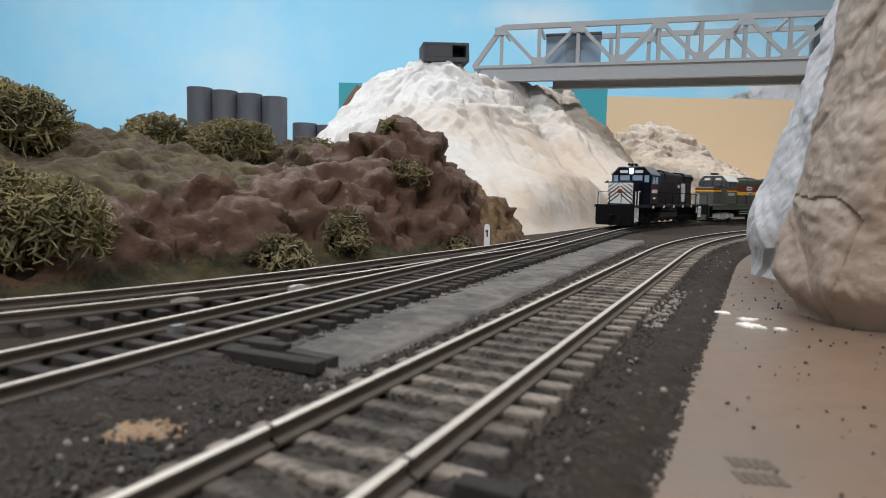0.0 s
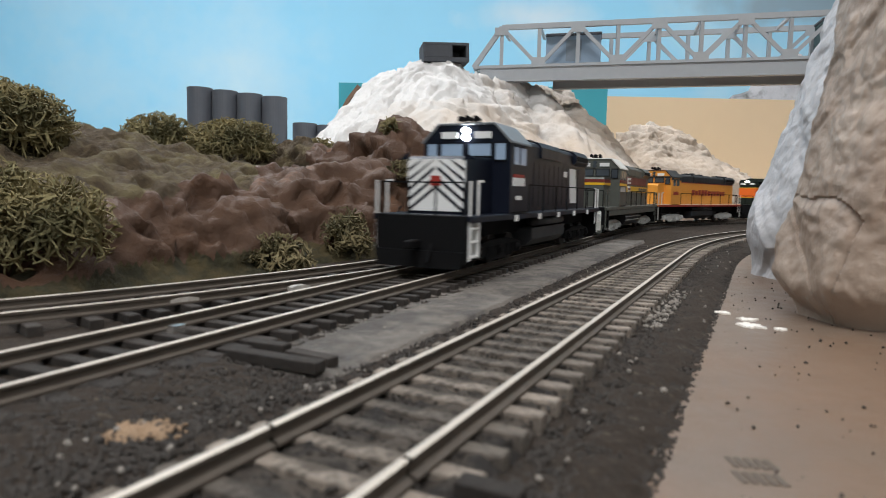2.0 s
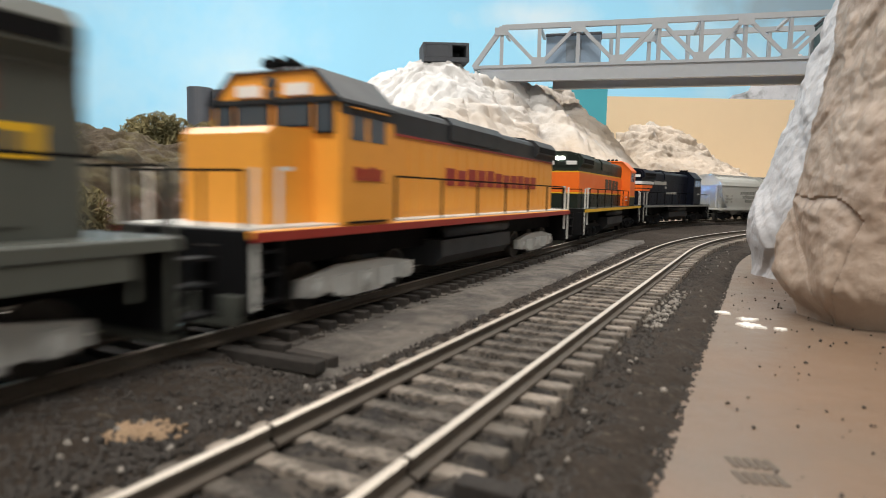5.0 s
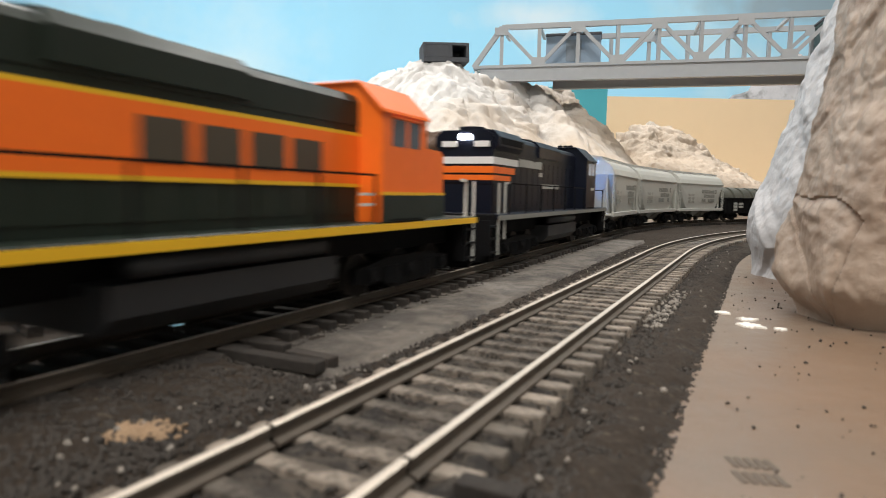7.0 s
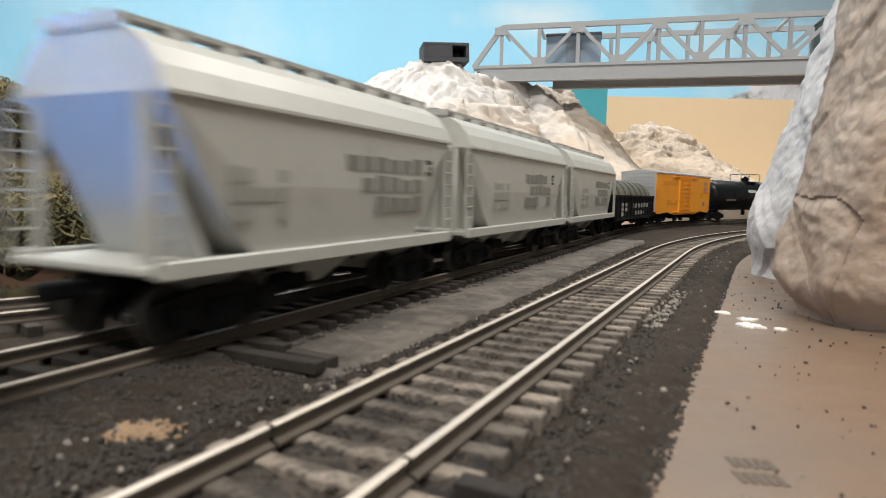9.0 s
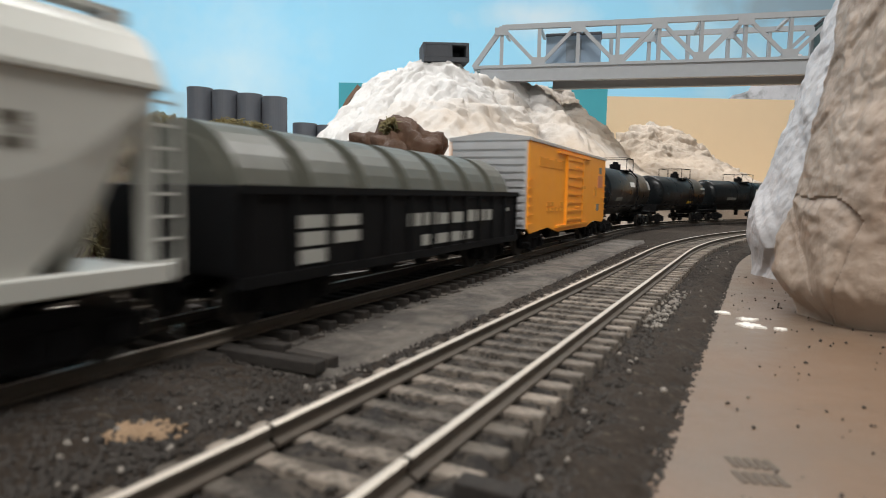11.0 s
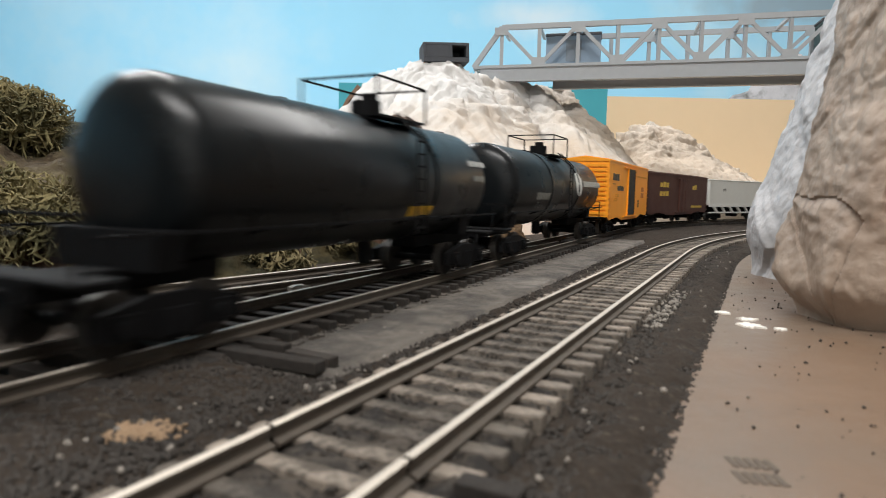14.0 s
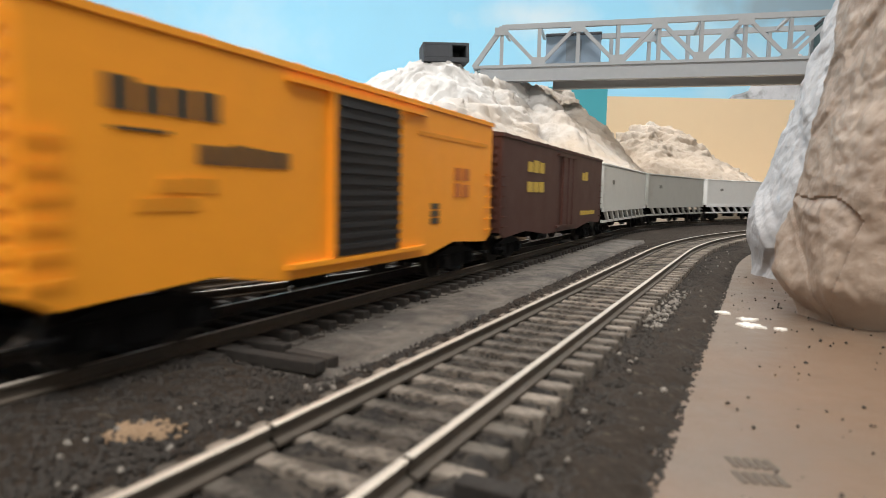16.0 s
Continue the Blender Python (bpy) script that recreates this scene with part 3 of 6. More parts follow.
P_TANK = paint("black_tank_paint", (0.006, 0.0075, 0.0085), 0.30, 0.2, spec=0.25)
P_BROWN = paint("brown_boxcar_paint", (0.075, 0.03, 0.022), 0.55)
P_CREAM = paint("off_white_car_paint", (0.62, 0.62, 0.58), 0.45)
P_LETTER_DARK = paint("dark_lettering_paint", (0.06, 0.05, 0.035), 0.5)
P_LETTER_GREY = paint("grey_lettering_paint", (0.2, 0.2, 0.18), 0.5)
P_LETTER_PALE = paint("pale_grey_lettering_paint", (0.36, 0.36, 0.33), 0.5)
P_LETTER_FADED = paint("faded_lettering_paint", (0.68, 0.27, 0.02), 0.5)
P_LETTER_ORANGE = paint("yellow_lettering_paint", (0.55, 0.38, 0.06), 0.5)
P_LETTER_RUST = paint("rust_lettering_paint", (0.50, 0.15, 0.03), 0.5)
P_COIL = paint("grey_wrapped_coil", (0.095, 0.095, 0.078), 0.4, 0.3)
P_WHEEL = mat("wheel_steel", (0.05, 0.045, 0.04), 0.5, 0.4, vary=0.2)
P_WINDOW = mat("cab_window_dark", (0.05, 0.06, 0.07), 0.08, vary=0.02)
P_WINDOW_LIT = mat("cab_window_lit", (0.2, 0.25, 0.3), 0.1, vary=0.02, emit=((0.45, 0.66, 1.0), 0.13))
P_LAMP = mat("headlight_glow", (1, 1, 1), 0.2, vary=0.0, emit=((0.92, 0.96, 1.0), 40))
P_LAMP_WARM = mat("headlight_glow_warm", (1, 1, 1), 0.2, vary=0.0, emit=((1.0, 0.93, 0.82), 16))
P_LAMP_BLUE = mat("blue_rear_light_glow", (0.6, 0.7, 1), 0.2, vary=0.0, emit=((0.13, 0.38, 1.0), 420))
CARS = []
SHARED = {}


def box(name, parent, x0, x1, y0, y1, z0, z1, material, bevel=0.0003, label=""):
    return part(name, box_bm(x0, x1, y0, y1, z0, z1, bevel), material, parent, label)


def shared(name, key, make, material, parent, m):
    """An object of its own on mesh data that alike pieces share."""
    if key not in SHARED:
        bm = make()
        me = bpy.data.meshes.new(name)
        bm.to_mesh(me)
        bm.free()
        me.materials.append(material)
        SHARED[key] = me
    ob = new(name, SHARED[key])
    ob.parent = parent
    ob.matrix_basis = m
    return ob


def both(name, parent, x0, x1, y, thick, z0, z1, material, label=""):
    """A thin panel or stripe on both sides of a body whose side lies at y."""
    for s in (1, -1):
        a, b = sorted((s * (y - 0.0002), s * (y + thick)))
        part(name, box_bm(x0, x1, a, b, z0, z1), material, parent, label)


def letters(parent, x0, x1, z0, z1, y, material, count, rows=1, slant=0.0, seed=1):
    """Writing as plain bars of its size and colour, on both sides."""
    rng = random.Random(seed)
    for s in (1, -1):
        bm = bmesh.new()
        w = (x1 - x0) / count
        h = (z1 - z0) / rows
        for r in range(rows):
            for i in range(count):
                if rows > 1 and rng.random() < 0.12:
                    continue
                a, b = sorted((s * (y - 0.0001), s * (y + 0.00015)))
                box_bm(x0 + w * i + w * 0.1, x0 + w * (i + 0.88), a, b, z0 + h * r + h * 0.12, z0 + h * (r + rng.uniform(0.78, 0.95)), bm=bm)
        part("lettering", bm, material, parent)


def wheel_bm(r):
    bm = tube((0, -0.0013, 0), (0, 0.0013, 0), r * 0.93, seg=20)
    tube((0, -0.0013, 0), (0, -0.0006, 0), r, seg=20, bm=bm)
    return bm


def sideframe_bm(axles, r):
    """Cast side frame: a bowed beam with journal boxes and springs."""
    w = axles[-1] - axles[0]
    x = w / 2
    prof = [(-x - 0.005, r - 0.0015), (-x - 0.005, r + 0.0022), (-x * 0.5, r + 0.0042), (x * 0.5, r + 0.0042), (x + 0.005, r + 0.0022), (x + 0.005, r - 0.0015),
            (x * 0.72, r - 0.0016), (x * 0.40, 0.0020), (-x * 0.40, 0.0020), (-x * 0.72, r - 0.0016)]
    bm = prism(prof, "y", -0.0009, 0.0009)
    return bm


def journal_bm(r):
    """Axle box with a round cap on the side frame."""
    bm = box_bm(-0.0019, 0.0019, -0.0016, 0.0017, r - 0.0019, r + 0.0021)
    return tube((0, 0.0014, r), (0, 0.0024, r), 0.0014, seg=8, bm=bm)


def spring_bm(r):
    return tube((0, 0.0009, 0.003), (0, 0.0009, r + 0.002), 0.0011, seg=8)


def bogie(car, x, n_axles, material, gap, r=0.0052):
    top = new("truck")
    top.parent = car
    top.location = (x, 0, 0)
    axles = [gap * (i - (n_axles - 1) / 2) for i in range(n_axles)]
    for s in (1, -1):
        m = Matrix.Translation((0, s * 0.0128, 0)) @ (Matrix.Identity(4) if s > 0 else Matrix.Rotation(math.pi, 4, "Z"))
        shared("sideframe", ("frame", n_axles, gap, material.name), lambda: sideframe_bm(axles, r), material, top, m)
        for a in axles:
            shared("journal_box", ("journal", r, material.name), lambda: journal_bm(r), material, top, m @ Matrix.Translation((a, 0.0001, 0)))
        for a, b in zip(axles, axles[1:]):
            for o in (-0.0016, 0.0016):
                shared("spring", ("spring", r, material.name), lambda: spring_bm(r), material, top, m @ Matrix.Translation(((a + b) / 2 + o, 0.0002, 0)))
    for a in axles:
        for s in (1, -1):
            shared("wheel", ("wheel", r), lambda: wheel_bm(r), P_WHEEL, top, Matrix.Translation((a, s * 0.0092, r)) @ (Matrix.Identity(4) if s < 0 else Matrix.Rotation(math.pi, 4, "Z")))
        part("axle", tube((a, -0.009, r), (a, 0.009, r), 0.001, seg=8), P_BLACK, top)
    box("bolster", top, -0.003, 0.003, -0.012, 0.012, r, r + 0.003, P_BLACK)
    return top


def coupler(car, x, s):
    part("coupler", box_bm(min(x, x + s * 0.007), max(x, x + s * 0.007), -0.0014, 0.0014, 0.0085, 0.0112, 0.0004), P_BLACK, car)
    part("air_hose", bar((x, 0.005, 0.010), (x + s * 0.003, 0.005, 0.004), 0.0008), P_BLACK, car)


def begin(name, label, category, u0, u1, group=""):
    car = empty(name, label, category, group)
    L = u1 - u0
    CARS.append((car, (u0 + u1) / 2, L * 0.34))
    coupler(car, L / 2 - 0.002, 1)
    coupler(car, -L / 2 + 0.002, -1)
    return car, L


def grab_irons(car, x, y, z0, z1, n, w, material=None):
    bm = bmesh.new()
    for i in range(n):
        z = z0 + (z1 - z0) * i / max(1, n - 1)
        for s in (1, -1):
            bar((x - w / 2, s * (y + 0.0007), z), (x + w / 2, s * (y + 0.0007), z), 0.0004, bm=bm)
            for k in (-1, 1):
                bar((x + k * w / 2, s * y, z), (x + k * w / 2, s * (y + 0.0008), z), 0.0004, bm=bm)
    part("grab_irons", bm, material or P_BLACK, car)


# ---- locomotives ----
def hood_profile(w, z0, zt, c=0.0022):
    return [(-w, z0), (w, z0), (w, zt - c), (w - c * 0.45, zt - c * 0.35), (w - c * 1.2, zt), (-w + c * 1.2, zt), (-w + c * 0.45, zt - c * 0.35), (-w, zt - c)]


def locomotive(label, u0, u1, body, roof, cab_roof, sill, truck_mat, rail_mat, reverse=False, lamp=None, window=None, cab_paint=None, nose_paint=None, rear_lamp=None, c0=0.0400, nose0=0.0150):
    car, L = begin("locomotive", label, "locomotive", u0, u1, "locomotives of the train")
    k = -1 if reverse else 1
    car.scale = (1, 1, 0.955)
    def X(d):
        """Distance from the cab end, as a place along the body."""
        return k * (L / 2 - d)
    def bx(name, d0, d1, y0, y1, z0, z1, m, bevel=0.0003, lab="", parent=None):
        a, b = sorted((X(d0), X(d1)))
        return box(name, parent or car, a, b, y0, y1, z0, z1, m, bevel, lab)
    cab_paint, nose_paint = cab_paint or body, nose_paint or body
    W, DECK, HW = 0.0176, 0.0195, 0.0108
    # underframe, deck, fuel tank and pilots
    bx("deck", 0.004, L - 0.004, -W, W, DECK - 0.0018, DECK, body)
    both("walkway_edge", car, -L / 2 + 0.004, L / 2 - 0.004, W, 0.0003, DECK - 0.0022, DECK - 0.0004, sill)
    bx("underframe", 0.008, L - 0.008, -0.009, 0.009, 0.0105, DECK - 0.0016, P_BLACK)
    a, b = sorted((X(L * 0.37), X(L * 0.63)))
    part("fuel_tank", prism([(-0.0125, 0.0045), (0.0125, 0.0045), (0.0155, 0.0075), (0.0155, 0.0125), (-0.0155, 0.0125), (-0.0155, 0.0075)], "x", a, b), P_ROOFGREY, car)
    for s in (1, -1):
        part("air_tank", tube((a + 0.004, s * 0.0140, 0.0150), (b - 0.004, s * 0.0140, 0.0150), 0.0021, seg=12), P_ROOFGREY, car, smooth=True)
    for d, sg in ((0.004, 1), (L - 0.004, -1)):
        e = sg * k
        bx("pilot", d - 0.0008, d + 0.0012, -0.0165, 0.0165, 0.0035, DECK, P_BLACK)
        plow = prism([(-0.0150, 0.0018), (0.0150, 0.0018), (0.0162, 0.0075), (-0.0162, 0.0075)], "x", X(d), X(d) + e * 0.0022)
        part("snow_plow", plow, P_BLACK if not truck_mat is P_SILVER else P_GREYGREEN, car)
        for s in (1, -1):
            st = bmesh.new()
            for z in (0.0055, 0.0105, 0.0150):
                box_bm(min(X(d + 0.001), X(d + 0.007)), max(X(d + 0.001), X(d + 0.007)), min(s * 0.0135, s * 0.0176), max(s * 0.0135, s * 0.0176), z, z + 0.0006, bm=st)
            box_bm(min(X(d + 0.007), X(d + 0.0078)), max(X(d + 0.007), X(d + 0.0078)), min(s * 0.0135, s * 0.0176), max(s * 0.0135, s * 0.0176), 0.005, DECK - 0.002, bm=st)
            part("corner_steps", st, rail_mat if rail_mat is P_WHITE else P_BLACK, car)
    bogie(car, X(L * 0.20), 3, truck_mat, 0.0195, 0.0056)
    bogie(car, X(L * 0.80), 3, truck_mat, 0.0195, 0.0056)
    # short hood, cab
    nose = [(X(nose0), DECK), (X(nose0), 0.0385), (X(nose0 + 0.002), 0.0400), (X(c0 + 0.001), 0.0405), (X(c0 + 0.001), DECK)]
    part("short_hood", prism(nose, "y", -HW, HW), nose_paint, car)
    cab = [(-W, DECK), (W, DECK), (W, 0.0468), (0.0112, 0.0536), (-0.0112, 0.0536), (-W, 0.0468)]
    a, b = sorted((X(c0), X(c0 + 0.0225)))
    part("cab", prism(cab, "x", a, b), cab_paint, car)
    for s in (1, -1):
        rf = prism([(s * (W + 0.0006), 0.0464), (s * (W + 0.0004), 0.0472), (s * 0.0114, 0.0541), (s * 0.0110, 0.0536), (s * W, 0.0464)], "x", a - 0.0008, b + 0.0008)
        part("cab_roof_slope", rf, cab_roof, car)
    box("cab_roof", car, a - 0.0008, b + 0.0008, -0.0114, 0.0114, 0.0534, 0.0542, cab_roof)
    win = window or P_WINDOW
    f0 = X(c0)
    for y0, y1 in ((-0.0158, -0.0118), (-0.0100, -0.0012), (0.0012, 0.0100), (0.0118, 0.0158)):
        lo, hi = sorted((f0 - k * 0.0004, f0 + k * 0.0004))
        z0 = 0.0415 if abs(y0) < 0.011 and abs(y1) < 0.011 else 0.0400
        w_ = part("windscreen", box_bm(lo, hi, y0, y1, z0, 0.0462), win, car, "cab window pane")
        fr = bmesh.new()
        for (ya, yb, za, zb) in ((y0 - 0.0004, y0, z0, 0.0462), (y1, y1 + 0.0004, z0, 0.0462), (y0 - 0.0004, y1 + 0.0004, 0.0462, 0.0466), (y0 - 0.0004, y1 + 0.0004, z0 - 0.0004, z0)):
            box_bm(lo - 0.0001, hi + 0.0002, ya, yb, za, zb, bm=fr)
        part("window_frame", fr, P_BLACK, w_)
    for d0, d1 in ((0.0040, 0.0095), (0.0115, 0.0180)):
        both("cab_window", car, min(X(c0 + d0), X(c0 + d1)), max(X(c0 + d0), X(c0 + d1)), W, 0.0001, 0.0385, 0.0452, win)
        both("window_visor", car, min(X(c0 + d0), X(c0 + d1)), max(X(c0 + d0), X(c0 + d1)), W, 0.0009, 0.0454, 0.0457, cab_paint)
    both("cab_door_step", car, min(X(c0 + 0.003), X(c0 + 0.019)), max(X(c0 + 0.003), X(c0 + 0.019)), W, 0.0004, DECK + 0.0002, DECK + 0.0007, P_BLACK)
    # headlights and number boards on the cab front
    lo, hi = sorted((f0, f0 + k * 0.0007))
    for y0, y1 in ((-0.0100, -0.0034), (0.0034, 0.0100)):
        box("number_board", car, lo, hi, y0, y1, 0.0482, 0.0508, P_LETTER_GREY if reverse else P_WHITE, 0.0)
    for z in (0.0486, 0.0512):
        part("headlight", tube((f0 - k * 0.0002, 0, z), (f0 + k * 0.0011, 0, z), 0.0013, seg=14), (lamp if not reverse else rear_lamp) or P_WINDOW, car, "round headlight")
    hb = box_bm(X(c0 + 0.006) - 0.001, X(c0 + 0.006) + 0.001, -0.0035, 0.0035, 0.0541, 0.0552)
    for y, l in ((-0.003, 0.005), (0, 0.006), (0.003, 0.005)):
        tube((X(c0 + 0.006), y, 0.0560), (X(c0 + 0.006) + k * l, y, 0.0560), 0.0005, 0.0012, 10, hb)
    part("air_horn", hb, P_BLACK, car)
    # long hood
    h0, h1 = c0 + 0.0225, L - 0.0140
    a, b = sorted((X(h0 - 0.0005), X(h1)))
    part("long_hood", prism(hood_profile(HW, DECK, 0.0508), "x", a, b), body, car)
    cap = prism([(-HW - 0.0002, 0.0430), (HW + 0.0002, 0.0430), (HW + 0.0002, 0.0487), (HW - 0.0008, 0.0502), (HW - 0.0026, 0.0511), (-HW + 0.0026, 0.0511), (-HW + 0.0008, 0.0502), (-HW - 0.0002, 0.0487)], "x", a, b - 0.0)
    part("hood_top", cap, roof, car)
    d0, d1 = h0 + (h1 - h0) * 0.28, h0 + (h1 - h0) * 0.56
    a2, b2 = sorted((X(d0), X(d1)))
    part("dynamic_brake_housing", prism([(-0.0118, 0.0440), (0.0118, 0.0440), (0.0118, 0.0490), (0.0098, 0.0515), (-0.0098, 0.0515), (-0.0118, 0.0490)], "x", a2, b2), roof, car)
    a3, b3 = sorted((X(h1 - 0.030), X(h1 - 0.001)))
    part("radiator_housing", prism([(-0.0108, 0.0435), (0.0108, 0.0435), (0.0128, 0.0455), (0.0128, 0.0490), (0.0105, 0.0516), (-0.0105, 0.0516), (-0.0128, 0.0490), (-0.0128, 0.0455)], "x", a3, b3), roof, car)
    both("radiator_grille", car, a3 + 0.002, b3 - 0.002, 0.0128, 0.0002, 0.0462, 0.0486, P_BLACK)
    for d, r in ((d0 + 0.006, 0.0048), (d1 - 0.006, 0.0048), (h1 - 0.025, 0.0050), (h1 - 0.0155, 0.0050), (h1 - 0.006, 0.0050)):
        fan = tube((X(d), 0, 0.0514), (X(d), 0, 0.0530), r, seg=20)
        tube((X(d), 0, 0.0530), (X(d), 0, 0.0534), r * 0.35, seg=10, bm=fan)
        part("roof_fan", fan, roof, car)
    box("exhaust_stack", car, X((d0 + d1) / 2) - 0.003, X((d0 + d1) / 2) + 0.003, -0.0022, 0.0022, 0.0515, 0.0540, roof)
    # doors along the hood
    n = int((h1 - h0 - 0.006) / 0.0082)
    for i in range(n):
        xm = X(h0 + 0.0065 + i * 0.0082)
        for s in (1, -1):
            shared("hood_door", ("door", body.name), lambda: box_bm(-0.0036, 0.0036, -0.0002, 0.0002, DECK + 0.002, 0.0415), body, car, Matrix.Translation((xm, s * HW, 0)))
    # far end of the long hood
    e = -k
    lo, hi = sorted((X(h1), X(h1) + e * 0.0006))
    for y0, y1 in ((-0.0095, -0.0035), (0.0035, 0.0095)):
        box("number_board", car, lo, hi, y0, y1, 0.0450, 0.0472, P_WHITE, 0.0)
    for y in (-0.0014, 0.0014):
        part("headlight", tube((X(h1) - e * 0.0002, y, 0.0488), (X(h1) + e * 0.0010, y, 0.0488), 0.0012, seg=14), (lamp if reverse else None) or P_WINDOW, car, "round headlight")
    # handrails
    for s in (1, -1):
        hr = bmesh.new()
        y = s * 0.0170
        xs = [h0 + 0.002 + i * (h1 - h0 - 0.004) / 6 for i in range(7)]
        for d in xs:
            bar((X(d), y, DECK - 0.001), (X(d), y, 0.0310), 0.0005, bm=hr)
        bar((X(xs[0]), y, 0.0310), (X(xs[-1]), y, 0.0310), 0.0005, bm=hr)
        part("handrail", hr, P_BLACK, car)
        for d in (0.0050, L - 0.0050):
            eh = bmesh.new()
            q = 1 if d < L / 2 else -1
            for dd in (0.0, 0.0065):
                bar((X(d + q * dd), y, 0.0045 if dd == 0 else 0.010), (X(d + q * dd), y, 0.0310), 0.0006, bm=eh)
            bar((X(d + q * 0.0065), y, 0.0310), (X(d + q * 0.0100), y, 0.0312), 0.0008, bm=eh)
            part("end_handrail", eh, rail_mat, car, "corner grab rail")
    for d in (0.0045, L - 0.0045):
        er = bmesh.new()
        bar((X(d), -0.0150, 0.0305), (X(d), 0.0150, 0.0305), 0.0005, bm=er)
        for y in (-0.015, -0.005, 0.005, 0.015):
            bar((X(d), y, DECK), (X(d), y, 0.0305), 0.0005, bm=er)
        part("end_rail", er, P_BLACK, car)
    return car, L, X, W, HW, DECK, h0, h1, c0


def wrap(car, name, x0, x1, w, z0, z1, m, grow=0.00045):
    """A painted band round the hood."""
    a, b = sorted((x0, x1))
    part(name, box_bm(a, b, -w - grow, w + grow, z0, z1), m, car)


def stripes_side(car, X, a, b, W, z0, z1, m, name="stripe"):
    both(name, car, min(X(a), X(b)), max(X(a), X(b)), W, 0.00045, z0, z1, m)


# dark blue-black engine with a striped nose, leading
car, L, X, W, HW, DECK, h0, h1, c0 = locomotive("dark navy model diesel locomotive with white-striped nose and lit headlights", -0.895, -0.691, P_NAVY, P_NAVY, paint("grey_cab_roof_paint", (0.16, 0.17, 0.18), 0.35), P_NAVY, P_BLACK, P_WHITE, lamp=P_LAMP, window=P_WINDOW_LIT)
box("nose_panel", car, X(0.0150), X(0.0150) + 0.0003, -HW, HW, DECK + 0.001, 0.0388, P_WHITE, 0.0)
for s in (1, -1):
    for i in range(7):
        z = DECK + 0.0005 + i * 0.0036
        y0, y1 = s * (HW - 0.0003), s * 0.0006
        dz = 0.0080
        top_z = min(0.0386, z + dz)
        cut = (top_z - z) / dz
        prof = [(y0, z), (y0 + (y1 - y0) * cut, top_z), (y0 + (y1 - y0) * cut, min(0.0388, top_z + 0.0012)), (y0, min(0.0388, z + 0.0012))]
        part("nose_stripe", prism(prof, "x", X(0.0150) + 0.0003, X(0.0150) + 0.0005), P_NAVY, car)
box("nose_emblem", car, X(0.0150) + 0.0004, X(0.0150) + 0.0007, -0.0018, 0.0018, 0.0295, 0.0330, P_RED, 0.0)
for s in (1, -1):
    a, b = X(h1 - 0.036), X(h1 - 0.023)
    a, b = sorted((a, b))
    part("side_panel_mark", prism([(a - 0.002, DECK + 0.003), (b - 0.002, DECK + 0.003), (b + 0.0015, 0.0415), (a + 0.0015, 0.0415)], "y", s * (HW + 0.0001), s * (HW + 0.0005)), P_WHITE, car, "white slanted panel on the hood")
stripes_side(car, X, h1 - 0.049, h1 - 0.043, HW, 0.0365, 0.0395, P_WHITE, "side_mark")
stripes_side(car, X, c0 + 0.004, c0 + 0.015, W, 0.0335, 0.0347, P_RED, "cab_mark")
stripes_side(car, X, c0 + 0.003, c0 + 0.016, W, 0.0302, 0.0334, P_WHITE, "cab_mark")
stripes_side(car, X, c0 + 0.007, c0 + 0.0125, W, 0.0248, 0.0264, P_WHITE, "cab_mark")
for i in range(5):
    stripes_side(car, X, 0.046 + i * 0.030, 0.0490 + i * 0.030, W + 0.0003, DECK - 0.0030, DECK - 0.0006, P_WHITE, "step_light")

# grey-green engine with red and yellow stripes
car, L, X, W, HW, DECK, h0, h1, c0 = locomotive("grey-green model diesel locomotive with red and yellow stripes and silver trucks", -0.668, -0.466, P_GREYGREEN, P_GREYGREEN, P_CREAM, P_GREYGREEN, P_SILVER, P_GREYGREEN, nose0=0.0225)
stripes_side(car, X, c0, c0 + 0.0225, W, 0.0365, 0.0385, P_DULL_RED)
stripes_side(car, X, c0, c0 + 0.0225, W, 0.0345, 0.0362, P_YELLOW)
wrap(car, "stripe", X(0.0223), X(c0), HW, 0.0345, 0.0362, P_YELLOW)
wrap(car, "stripe", X(0.0223), X(c0), HW, 0.0365, 0.0385, P_DULL_RED)
stripes_side(car, X, h0 + 0.012, h1 - 0.012, HW, 0.0365, 0.0425, P_DULL_RED)
stripes_side(car, X, h0 + 0.014, h1 - 0.006, HW, 0.0305, 0.0352, P_YELLOW)
for s in (1, -1):
    a, b = sorted((X(h0 + 0.003), X(h0 + 0.0145)))
    part("stripe", prism([(a, 0.0305), (b, 0.0345), (b, 0.0372), (a, 0.0350)], "y", s * (HW + 0.0001), s * (HW + 0.00035)), P_YELLOW, car)
letters(car, X(h1 - 0.008), X(h1 - 0.045), 0.0310, 0.0347, HW + 0.0004, P_GREYGREEN, 12, seed=3)
stripes_side(car, X, h0 + 0.034, h0 + 0.046, HW + 0.0003, 0.0372, 0.0420, P_WHITE, "emblem")
stripes_side(car, X, h0 + 0.036, h0 + 0.045, HW + 0.0003, 0.0306, 0.0352, P_WHITE, "emblem")
stripes_side(car, X, h0 + 0.036, h0 + 0.044, HW + 0.0006, 0.0388, 0.0400, P_DULL_RED, "emblem_bar")
stripes_side(car, X, h0 + 0.037, h0 + 0.044, HW + 0.0006, 0.0322, 0.0336, P_DULL_RED, "emblem_bar")
stripes_side(car, X, c0 + 0.003, c0 + 0.016, W, 0.0300, 0.0335, P_SILVER, "number_panel")
